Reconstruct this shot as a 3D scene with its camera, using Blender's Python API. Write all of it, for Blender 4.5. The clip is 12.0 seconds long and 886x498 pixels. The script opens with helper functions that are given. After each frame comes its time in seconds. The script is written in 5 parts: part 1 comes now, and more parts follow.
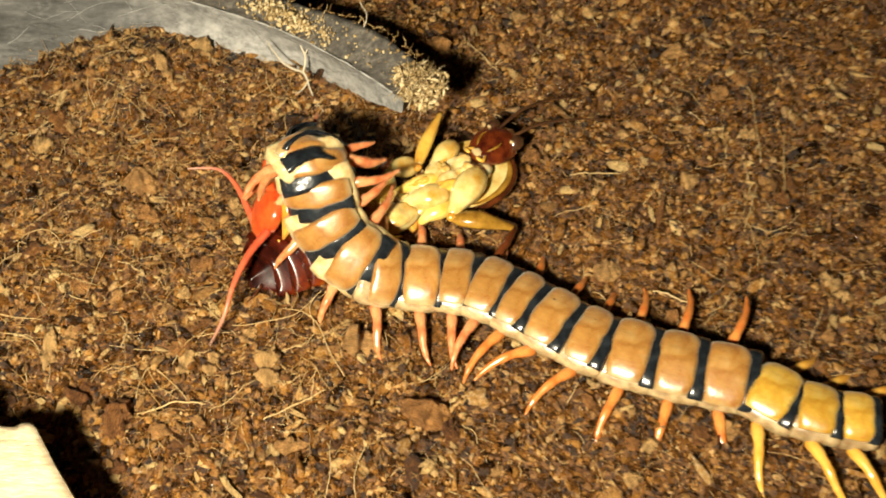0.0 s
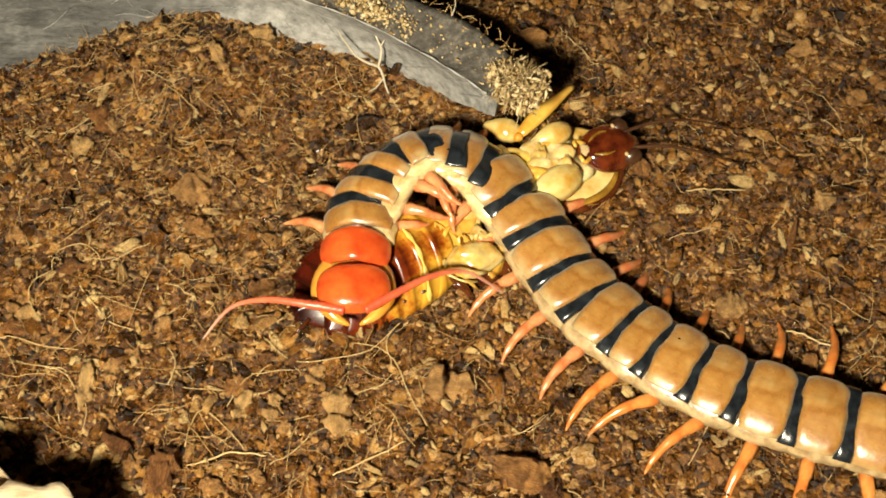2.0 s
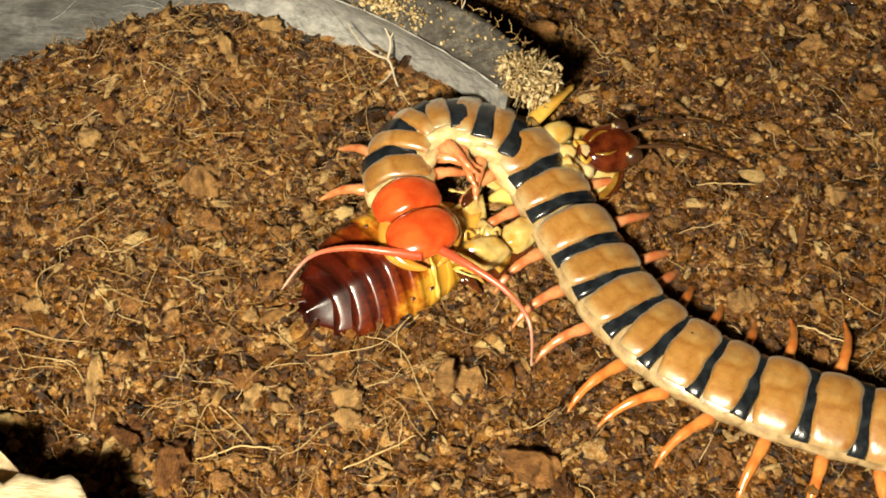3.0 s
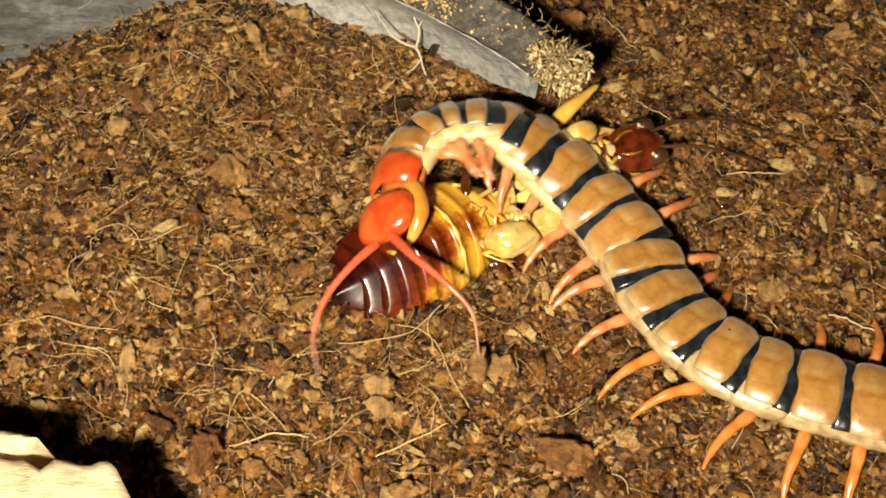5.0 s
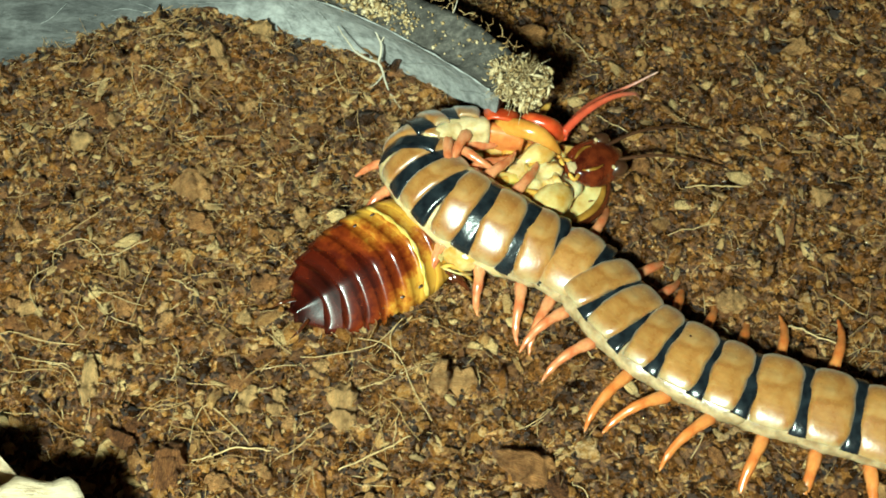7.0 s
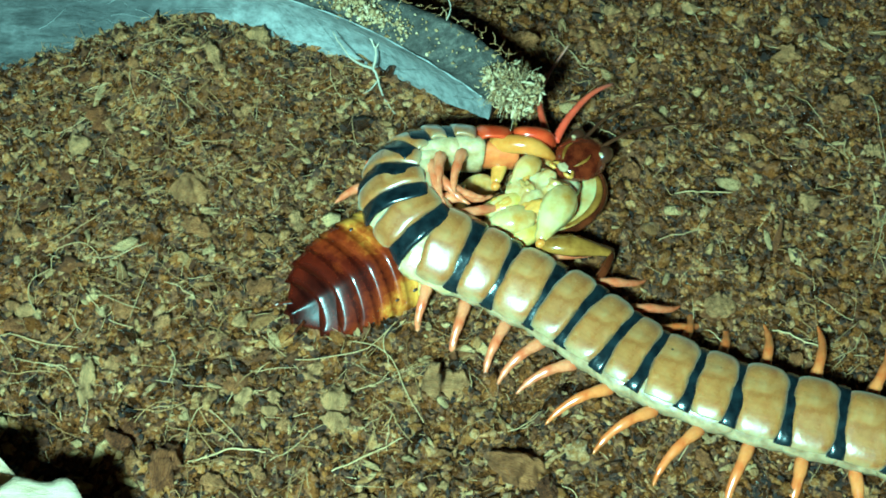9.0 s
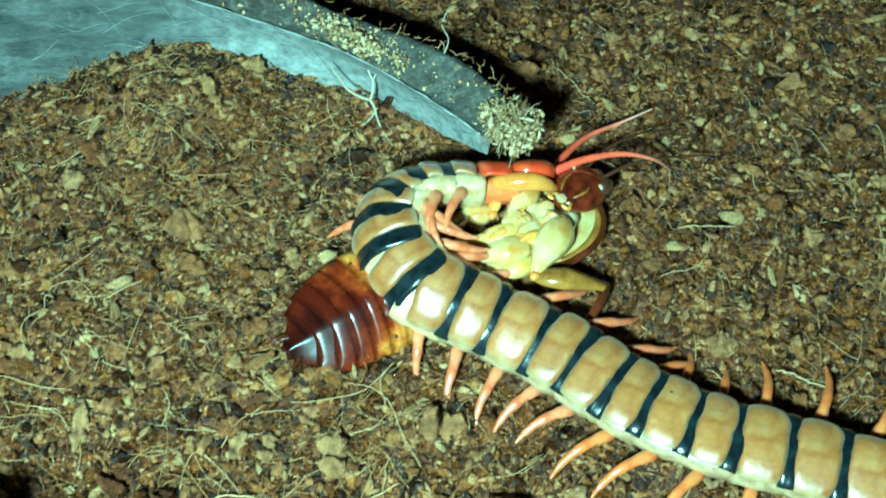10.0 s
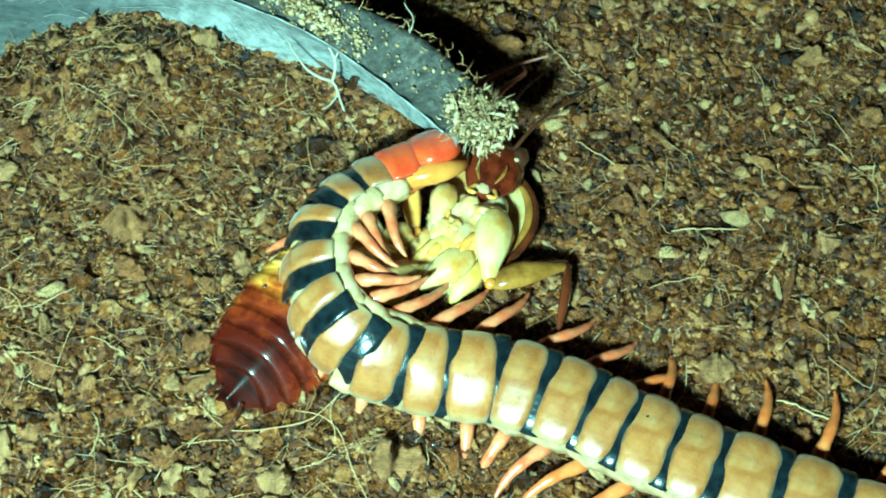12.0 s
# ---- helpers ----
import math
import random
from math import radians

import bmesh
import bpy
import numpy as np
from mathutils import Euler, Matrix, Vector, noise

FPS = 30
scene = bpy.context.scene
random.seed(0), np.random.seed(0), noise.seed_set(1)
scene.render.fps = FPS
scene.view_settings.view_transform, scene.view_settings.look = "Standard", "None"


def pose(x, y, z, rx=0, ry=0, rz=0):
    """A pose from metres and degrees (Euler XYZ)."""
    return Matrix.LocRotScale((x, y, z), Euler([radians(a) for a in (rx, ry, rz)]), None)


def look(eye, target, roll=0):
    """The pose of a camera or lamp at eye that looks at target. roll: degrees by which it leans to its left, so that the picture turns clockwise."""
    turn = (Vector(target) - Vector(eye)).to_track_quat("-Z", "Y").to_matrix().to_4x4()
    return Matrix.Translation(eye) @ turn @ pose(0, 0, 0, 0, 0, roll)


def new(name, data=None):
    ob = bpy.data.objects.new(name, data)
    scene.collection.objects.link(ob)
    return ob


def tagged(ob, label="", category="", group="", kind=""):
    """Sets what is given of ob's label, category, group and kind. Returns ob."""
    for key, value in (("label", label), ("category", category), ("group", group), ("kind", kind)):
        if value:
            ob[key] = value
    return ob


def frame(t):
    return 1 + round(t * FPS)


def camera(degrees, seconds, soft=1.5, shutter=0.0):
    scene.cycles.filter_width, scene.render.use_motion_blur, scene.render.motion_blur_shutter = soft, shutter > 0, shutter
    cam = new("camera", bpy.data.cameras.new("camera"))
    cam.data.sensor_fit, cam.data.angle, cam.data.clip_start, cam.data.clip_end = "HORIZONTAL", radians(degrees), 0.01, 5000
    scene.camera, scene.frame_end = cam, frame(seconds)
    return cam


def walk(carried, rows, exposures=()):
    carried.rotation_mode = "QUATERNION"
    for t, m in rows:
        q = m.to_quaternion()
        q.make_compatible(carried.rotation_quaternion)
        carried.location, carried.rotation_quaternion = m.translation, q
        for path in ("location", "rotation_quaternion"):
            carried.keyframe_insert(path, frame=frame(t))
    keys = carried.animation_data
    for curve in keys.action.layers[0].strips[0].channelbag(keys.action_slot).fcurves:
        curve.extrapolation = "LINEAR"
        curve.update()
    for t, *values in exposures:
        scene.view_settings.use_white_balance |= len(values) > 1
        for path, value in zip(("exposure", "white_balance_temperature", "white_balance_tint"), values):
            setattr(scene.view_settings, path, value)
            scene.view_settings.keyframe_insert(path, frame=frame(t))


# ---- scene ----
# All lengths below are in centimetres; CM turns them into metres.
CM = 0.01


def cm_pose(x, y, z, rx=0, ry=0, rz=0):
    return pose(x * CM, y * CM, z * CM, rx, ry, rz)


# ---- camera ----
cam = camera(40, 12.0, soft=1.75, shutter=0.4)
walk(cam, [
    (0, cm_pose(1.661, -13.629, 19.641, 34.525, -0.412, -1.916)),
    (0.5, cm_pose(1.381, -11.588, 17.706, 33.372, 0.230, -1.026)),
    (1, cm_pose(0.943, -11.142, 17.389, 33.474, 0.494, -0.376)),
    (1.5, cm_pose(0.845, -11.164, 17.312, 33.697, 0.393, -0.167)),
    (2, cm_pose(0.687, -11.179, 17.371, 33.725, 0.300, -0.124)),
    (2.5, cm_pose(0.602, -11.176, 17.307, 33.638, 0.159, -0.056)),
    (3, cm_pose(0.466, -11.141, 17.297, 33.447, 0.077, -0.053)),
    (5, cm_pose(0.044, -11.203, 17.266, 33.100, 0.211, 0.170)),
    (5.5, cm_pose(0.000, -11.173, 17.204, 33.076, -0.003, 0.007)),
    (6, cm_pose(0.140, -11.236, 17.345, 33.186, -0.413, -0.404)),
    (6.5, cm_pose(0.185, -11.204, 17.372, 33.451, -0.681, -0.742)),
    (7, cm_pose(0.174, -11.241, 17.435, 33.578, -0.832, -0.815)),
    (9, cm_pose(0.239, -11.315, 17.756, 33.464, -1.045, -0.744)),
    (9.5, cm_pose(0.270, -11.309, 17.795, 33.469, -0.898, -0.709)),
    (10, cm_pose(0.448, -10.430, 17.956, 32.897, -0.577, -0.620)),
    (10.5, cm_pose(1.362, -9.113, 18.155, 30.946, -0.108, -0.220)),
    (11, cm_pose(2.011, -8.199, 16.676, 29.325, 0.268, 0.162)),
    (11.5, cm_pose(2.125, -7.769, 16.599, 28.097, 0.998, 0.613)),
    (12, cm_pose(1.872, -7.822, 16.912, 28.244, 1.433, 0.959)),
], exposures=[
    (0.0, 0.14, 6720, 9), (1.0, 0.05, 6720, 9), (6.0, 0.0, 6720, 9), (6.2, 0.0, 6520, 7), (6.4, 0.0, 6080, 3), (6.6, 0.0, 5640, -5), (6.8, 0.0, 5310, -13),
    (7.0, 0.0, 5020, -20), (7.2, 0.0, 4500, -31), (8.0, 0.0, 3520, -49), (8.8, 0.05, 3440, -49), (9.5, 0.1, 3440, -49), (10.0, 0.25, 3440, -49), (11.0, 0.5, 3550, -50), (12.0, 0.5, 3550, -50),
])

# ---- light: one small hand-held torch beside the lens, and a faint fill added to lift shadows ----
world = bpy.data.worlds.new("room_dark")
scene.world = world
world.use_nodes = True
world.node_tree.nodes["Background"].inputs[0].default_value = (1.0, 0.86, 0.7, 1)
world.node_tree.nodes["Background"].inputs[1].default_value = 0.11
torch = bpy.data.lights.new("torch", "SPOT")
torch.energy = 9.1
torch.color = (1.0, 0.9, 0.7)
torch.shadow_soft_size = 1.5 * CM
torch.spot_size = radians(88)
torch.spot_blend = 1.0
lamp = new("torch", torch)
lamp.matrix_world = look(Vector((-5.6, -18.6, 21.0)) * CM, Vector((-0.3, 0.2, 0)) * CM)


# ---- materials ----
def node_material(name):
    m = bpy.data.materials.new(name)
    m.use_nodes = True
    nt = m.node_tree
    return m, nt, nt.nodes["Principled BSDF"]


def ramp(nt, fac, stops):
    r = nt.nodes.new("ShaderNodeValToRGB")
    el = r.color_ramp.elements
    while len(el) < len(stops):
        el.new(0.5)
    for e, (p, c) in zip(el, stops):
        e.position, e.color = p, (*c, 1)
    nt.links.new(fac, r.inputs[0])
    return r.outputs[0]


def coords(nt):
    return nt.nodes.new("ShaderNodeTexCoord").outputs["Object"]


def noise_tex(nt, scale, detail=4.0, rough=0.6, vec=None, stretch=None):
    n = nt.nodes.new("ShaderNodeTexNoise")
    n.inputs["Scale"].default_value = scale
    n.inputs["Detail"].default_value = detail
    n.inputs["Roughness"].default_value = rough
    v = vec or coords(nt)
    if stretch:
        mp = nt.nodes.new("ShaderNodeMapping")
        mp.inputs["Scale"].default_value = stretch
        nt.links.new(v, mp.inputs[0])
        v = mp.outputs[0]
    nt.links.new(v, n.inputs["Vector"])
    return n.outputs[0]


def mix(nt, a, b, fac, how="MIX"):
    m = nt.nodes.new("ShaderNodeMix")
    m.data_type, m.blend_type = "RGBA", how
    for sock, v in ((m.inputs[6], a), (m.inputs[7], b)):
        if isinstance(v, tuple):
            sock.default_value = (*v, 1)
        else:
            nt.links.new(v, sock)
    if isinstance(fac, float):
        m.inputs[0].default_value = fac
    else:
        nt.links.new(fac, m.inputs[0])
    return m.outputs[2]


def bump(nt, bsdf, height, strength, dist_cm):
    b = nt.nodes.new("ShaderNodeBump")
    b.inputs["Strength"].default_value = strength
    b.inputs["Distance"].default_value = dist_cm * CM
    nt.links.new(height, b.inputs["Height"])
    nt.links.new(b.outputs[0], bsdf.inputs["Normal"])


def earthy(name, stops, scale, rough=0.75, island=False, spec=0.3, obj_random=False, stretch=None, relief=0.03, wet=False, grain=1.0, patchy=False):
    """Brown plant matter: colour by noise at two scales and, where given, by piece."""
    m, nt, p = node_material(name)
    fine = noise_tex(nt, scale, 8, 0.78, stretch=stretch)
    if grain > 1:
        sharp = nt.nodes.new("ShaderNodeMath")
        sharp.operation = "MULTIPLY_ADD"
        nt.links.new(fine, sharp.inputs[0])
        sharp.inputs[1].default_value = grain
        sharp.inputs[2].default_value = 0.5 - 0.5 * grain
        fine = sharp.outputs[0]
    if island or obj_random:
        if island:
            rnd = nt.nodes.new("ShaderNodeNewGeometry").outputs["Random Per Island"]
        else:
            rnd = nt.nodes.new("ShaderNodeObjectInfo").outputs["Random"]
        mm = nt.nodes.new("ShaderNodeMath")
        mm.operation = "MULTIPLY_ADD"
        nt.links.new(fine, mm.inputs[0])
        mm.inputs[1].default_value = 0.55
        sub = nt.nodes.new("ShaderNodeMath")
        sub.operation = "MULTIPLY_ADD"
        nt.links.new(rnd, sub.inputs[0])
        sub.inputs[1].default_value = 0.85
        sub.inputs[2].default_value = -0.2
        nt.links.new(sub.outputs[0], mm.inputs[2])
        fac = mm.outputs[0]
    else:
        fac = fine
    col = ramp(nt, fac, stops)
    if patchy:
        tone = ramp(nt, noise_tex(nt, 170, 5, 0.65), [(0.36, (0.5, 0.47, 0.44)), (0.52, (1, 1, 1)), (0.68, (1.35, 1.35, 1.3))])
        col = mix(nt, col, tone, 1.0, "MULTIPLY")
    nt.links.new(col, p.inputs["Base Color"])
    p.inputs["Roughness"].default_value = rough
    p.inputs["Specular IOR Level"].default_value = spec
    if wet:
        damp = ramp(nt, noise_tex(nt, scale * 0.5, 3, 0.5), [(0.49, (0.08, 0.08, 0.08)), (0.58, (rough, rough, rough))])
        nt.links.new(damp, p.inputs["Roughness"])
    bump(nt, p, noise_tex(nt, scale * 2.2, 5, 0.7, stretch=stretch), 0.8, relief)
    return m


def glossy(name, col_a, col_b, scale=250, rough=0.22, coat=0.5, sss=0.0, stretch=None, bumpy=0.15):
    """Smooth animal cuticle: two close colours in soft mottle, with a clear waxy sheen."""
    m, nt, p = node_material(name)
    fac = ramp(nt, noise_tex(nt, scale, 5, 0.6, stretch=stretch), [(0.35, (0, 0, 0)), (0.65, (1, 1, 1))])
    nt.links.new(mix(nt, col_a, col_b, fac), p.inputs["Base Color"])
    p.inputs["Roughness"].default_value = rough
    p.inputs["Coat Weight"].default_value = coat
    p.inputs["Coat Roughness"].default_value = 0.12
    if sss:
        p.inputs["Subsurface Weight"].default_value = sss
        p.inputs["Subsurface Radius"].default_value = (0.004, 0.002, 0.001)
        p.inputs["Subsurface Scale"].default_value = 0.3
    bump(nt, p, noise_tex(nt, scale * 3, 3, 0.5), bumpy, 0.02)
    return m


def cuticle(name, deep, mid, pale, edge):
    """Back plates: soft tan mottle, streaked along the body, with a thin pale grey rim at the side margins."""
    m, nt, p = node_material(name)
    blotch = ramp(nt, noise_tex(nt, 260, 6, 0.65), [(0.32, deep), (0.5, mid), (0.7, pale)])
    streak = ramp(nt, noise_tex(nt, 420, 4, 0.6, stretch=(0.22, 1.5, 1)), [(0.36, (0.84, 0.8, 0.76)), (0.62, (1.06, 1.06, 1.06))])
    col = mix(nt, blotch, streak, 1.0, "MULTIPLY")
    rnd = nt.nodes.new("ShaderNodeObjectInfo").outputs["Random"]
    col = mix(nt, col, ramp(nt, rnd, [(0.0, (0.86, 0.84, 0.8)), (1.0, (1.08, 1.08, 1.08))]), 1.0, "MULTIPLY")
    sep = nt.nodes.new("ShaderNodeSeparateXYZ")
    nt.links.new(coords(nt), sep.inputs[0])
    ab = nt.nodes.new("ShaderNodeMath")
    ab.operation = "ABSOLUTE"
    nt.links.new(sep.outputs[1], ab.inputs[0])
    far = nt.nodes.new("ShaderNodeMath")
    far.operation = "MULTIPLY_ADD"
    nt.links.new(ab.outputs[0], far.inputs[0])
    far.inputs[1].default_value = 100.0
    wob = nt.nodes.new("ShaderNodeMath")
    wob.operation = "MULTIPLY"
    wob.inputs[1].default_value = 0.3
    nt.links.new(noise_tex(nt, 400, 5, 0.6), wob.inputs[0])
    nt.links.new(wob.outputs[0], far.inputs[2])
    side = ramp(nt, far.outputs[0], [(0.66, (0, 0, 0)), (0.8, (0.7, 0.7, 0.7))])
    col = mix(nt, col, edge, side)
    own = nt.nodes.new("ShaderNodeSeparateXYZ")
    nt.links.new(nt.nodes.new("ShaderNodeTexCoord").outputs["Generated"], own.inputs[0])
    off = nt.nodes.new("ShaderNodeMath")
    off.operation = "SUBTRACT"
    off.inputs[1].default_value = 0.5
    nt.links.new(own.outputs[0], off.inputs[0])
    size = nt.nodes.new("ShaderNodeMath")
    size.operation = "ABSOLUTE"
    nt.links.new(off.outputs[0], size.inputs[0])
    smear = nt.nodes.new("ShaderNodeMath")
    smear.operation = "MULTIPLY_ADD"
    smear.inputs[1].default_value = 0.34
    nt.links.new(noise_tex(nt, 320, 5, 0.65), smear.inputs[0])
    nt.links.new(size.outputs[0], smear.inputs[2])
    near = ramp(nt, smear.outputs[0], [(0.59, (0, 0, 0)), (0.7, (0.85, 0.85, 0.85))])
    nt.links.new(mix(nt, col, (0.03, 0.032, 0.026), near), p.inputs["Base Color"])
    p.inputs["Roughness"].default_value = 0.36
    p.inputs["Specular IOR Level"].default_value = 0.9
    p.inputs["Coat Weight"].default_value = 0.6
    gloss = ramp(nt, noise_tex(nt, 380, 4, 0.6), [(0.35, (0.22, 0.22, 0.22)), (0.65, (0.38, 0.38, 0.38))])
    nt.links.new(gloss, p.inputs["Coat Roughness"])
    p.inputs["Coat IOR"].default_value = 1.7
    p.inputs["Sheen Weight"].default_value = 0.25
    p.inputs["Sheen Roughness"].default_value = 0.45
    p.inputs["Sheen Tint"].default_value = (0.75, 0.85, 0.8, 1)
    p.inputs["Subsurface Weight"].default_value = 0.15
    p.inputs["Subsurface Radius"].default_value = (0.003, 0.0015, 0.0008)
    p.inputs["Subsurface Scale"].default_value = 0.3
    bump(nt, p, noise_tex(nt, 340, 6, 0.65, stretch=(1.0, 0.6, 1)), 0.45, 0.035)
    return m


def bark_face_material():
    """Weathered inner bark: dark fibrous grey with silvery patches of fine web."""
    m, nt, p = node_material("silver_bark_face")
    grain = ramp(nt, noise_tex(nt, 260, 8, 0.75, stretch=(0.45, 1.5, 1.5)), [(0.3, (0.02, 0.02, 0.018)), (0.5, (0.065, 0.064, 0.06)), (0.75, (0.17, 0.166, 0.155))])
    film = ramp(nt, noise_tex(nt, 330, 9, 0.8, stretch=(0.7, 1.3, 1.3)), [(0.34, (0.1, 0.1, 0.094)), (0.66, (0.46, 0.455, 0.43))])
    sep = nt.nodes.new("ShaderNodeSeparateXYZ")
    nt.links.new(coords(nt), sep.inputs[0])
    drift = nt.nodes.new("ShaderNodeMath")
    drift.operation = "MULTIPLY_ADD"
    drift.inputs[1].default_value = 5.0
    nt.links.new(sep.outputs[0], drift.inputs[0])
    nt.links.new(noise_tex(nt, 60, 5, 0.65), drift.inputs[2])
    where = ramp(nt, drift.outputs[0], [(0.4, (0, 0, 0)), (0.62, (0.95, 0.95, 0.95))])
    nt.links.new(mix(nt, grain, film, where), p.inputs["Base Color"])
    p.inputs["Roughness"].default_value = 0.55
    p.inputs["Specular IOR Level"].default_value = 0.4
    bump(nt, p, noise_tex(nt, 420, 7, 0.7, stretch=(0.5, 1.5, 1.5)), 0.7, 0.06)
    return m


def feeler_material():
    """Red at the root, washed out to a pinkish grey at the tip, ringed by its joints."""
    m, nt, p = node_material("feeler_red")
    sep = nt.nodes.new("ShaderNodeSeparateXYZ")
    nt.links.new(coords(nt), sep.inputs[0])
    far = nt.nodes.new("ShaderNodeMath")
    far.operation = "MULTIPLY"
    far.inputs[1].default_value = 40.0
    nt.links.new(sep.outputs[0], far.inputs[0])
    col = ramp(nt, far.outputs[0], [(0.0, (0.56, 0.075, 0.03)), (0.5, (0.6, 0.13, 0.06)), (0.95, (0.42, 0.27, 0.2))])
    col = mix(nt, col, ramp(nt, noise_tex(nt, 500, 3, 0.5), [(0.35, (0.8, 0.8, 0.8)), (0.65, (1.1, 1.1, 1.1))]), 1.0, "MULTIPLY")
    nt.links.new(col, p.inputs["Base Color"])
    p.inputs["Roughness"].default_value = 0.3
    p.inputs["Coat Weight"].default_value = 0.4
    p.inputs["Subsurface Weight"].default_value = 0.2
    p.inputs["Subsurface Radius"].default_value = (0.003, 0.0015, 0.0008)
    p.inputs["Subsurface Scale"].default_value = 0.2
    bump(nt, p, noise_tex(nt, 900, 3, 0.5), 0.2, 0.02)
    return m


SOIL = [(0.22, (0.024, 0.0125, 0.005)), (0.42, (0.09, 0.0405, 0.0125)), (0.6, (0.21, 0.0856, 0.0189)), (0.85, (0.46, 0.2325, 0.0645))]
CRUMB = [(0.08, (0.02, 0.008, 0.0026)), (0.38, (0.085, 0.036, 0.0108)), (0.58, (0.27, 0.1097, 0.0241)), (0.8, (0.5, 0.2511, 0.0645)), (1.0, (0.75, 0.5115, 0.2408))]
m_soil = earthy("moist_coir_soil", SOIL, 900, 0.7, spec=0.75, relief=0.15, wet=True, grain=1.8, patchy=True)
m_crumb = earthy("coir_crumbs", CRUMB, 1300, 0.7, island=True, spec=0.75, relief=0.22, wet=True, grain=1.8, patchy=True)
FLAKE = [(0.02, (0.06, 0.0212, 0.005)), (0.36, (0.22, 0.0884, 0.0205)), (0.6, (0.48, 0.255, 0.072)), (0.85, (0.72, 0.5, 0.21))]
m_flake = earthy("husk_flakes", FLAKE, 1300, 0.6, island=True, spec=0.45, relief=0.22, grain=1.9, patchy=True)
m_chip = earthy("husk_chips", [(0.0, (0.06, 0.021, 0.006)), (0.18, (0.24, 0.09, 0.022)), (0.42, (0.5, 0.235, 0.07)), (0.75, (0.72, 0.44, 0.17))], 1500, 0.7, obj_random=True, stretch=(0.5, 1.9, 1), relief=0.3, grain=3.2, patchy=True)
m_fibre = earthy("root_fibre", [(0.1, (0.2, 0.105, 0.033)), (0.55, (0.4, 0.245, 0.085)), (0.98, (0.64, 0.48, 0.24))], 300, 0.6, island=True)
m_straw = earthy("dry_straw", [(0.3, (0.4, 0.25, 0.09)), (0.7, (0.66, 0.5, 0.25))], 500, 0.6)
m_moss = earthy("dry_moss", [(0.15, (0.2, 0.125, 0.045)), (0.5, (0.4, 0.29, 0.13)), (0.95, (0.64, 0.52, 0.31))], 500, 0.8, island=True)
m_wood = earthy("pale_wood", [(0.3, (0.34, 0.23, 0.12)), (0.5, (0.58, 0.46, 0.29)), (0.75, (0.74, 0.64, 0.46))], 260, 0.7, stretch=(1, 5, 1))
m_bark_face = bark_face_material()
m_bark_top = earthy("dark_bark_rim", [(0.32, (0.03, 0.027, 0.022)), (0.52, (0.11, 0.1, 0.085)), (0.68, (0.26, 0.235, 0.19))], 520, 0.75)
m_tan = cuticle("tan_cuticle", (0.29, 0.114, 0.018), (0.39, 0.192, 0.042), (0.47, 0.295, 0.105), (0.42, 0.35, 0.18))
m_yellow = cuticle("yellow_cuticle", (0.42, 0.2, 0.016), (0.55, 0.32, 0.035), (0.62, 0.45, 0.12), (0.6, 0.5, 0.25))
m_black = glossy("black_cuticle", (0.005, 0.006, 0.008), (0.018, 0.023, 0.027), 420, rough=0.25, coat=0.6, bumpy=0.3)
m_cream = glossy("cream_membrane", (0.42, 0.29, 0.11), (0.7, 0.56, 0.3), 420, rough=0.35, sss=0.3, bumpy=0.5)
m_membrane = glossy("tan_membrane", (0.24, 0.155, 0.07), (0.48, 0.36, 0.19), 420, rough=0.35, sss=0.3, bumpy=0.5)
m_flank = glossy("rosy_flank", (0.58, 0.14, 0.03), (0.68, 0.26, 0.06), 300, rough=0.3, sss=0.3)
m_red = glossy("red_cuticle", (0.46, 0.042, 0.008), (0.64, 0.12, 0.024), 190, rough=0.24, coat=0.8, sss=0.2, bumpy=0.3)
m_leg = glossy("orange_leg", (0.46, 0.115, 0.035), (0.62, 0.27, 0.115), 420, rough=0.25, sss=0.3)
m_rear_leg = glossy("bright_orange_leg", (0.48, 0.125, 0.022), (0.6, 0.24, 0.06), 420, rough=0.25, sss=0.3)
m_tail_leg = glossy("yellow_leg", (0.64, 0.3, 0.04), (0.75, 0.42, 0.08), 300, sss=0.25)
m_feeler = feeler_material()
m_shell = glossy("dark_shell", (0.035, 0.009, 0.003), (0.1, 0.026, 0.007), 200, rough=0.12, coat=1.0)
m_fat = glossy("pale_fat", (0.46, 0.25, 0.035), (0.78, 0.68, 0.36), 230, rough=0.16, coat=0.9, sss=0.3, bumpy=0.5)
m_coxa = glossy("cream_coxa", (0.46, 0.24, 0.03), (0.68, 0.57, 0.24), 190, rough=0.2, coat=0.8, sss=0.3, bumpy=0.5)
m_shin = glossy("olive_shin", (0.12, 0.05, 0.006), (0.34, 0.18, 0.025), 300, rough=0.2, coat=0.8)
m_face = glossy("red_brown_face", (0.03, 0.004, 0.002), (0.16, 0.03, 0.007), 230, rough=0.12, coat=1.0)
m_limb = glossy("amber_limb", (0.5, 0.24, 0.03), (0.68, 0.42, 0.08), 260, rough=0.18, sss=0.2)
m_pale_limb = glossy("pale_limb", (0.56, 0.36, 0.05), (0.72, 0.56, 0.18), 260, rough=0.2, sss=0.4)
m_hair = glossy("dark_hair", (0.03, 0.012, 0.006), (0.07, 0.03, 0.012), 200, rough=0.3)
m_web = earthy("pale_web", [(0.3, (0.3, 0.3, 0.28)), (0.7, (0.48, 0.48, 0.45))], 300, 0.6)
m_root = earthy("pale_root", [(0.3, (0.36, 0.3, 0.2)), (0.7, (0.6, 0.54, 0.42))], 400, 0.6)
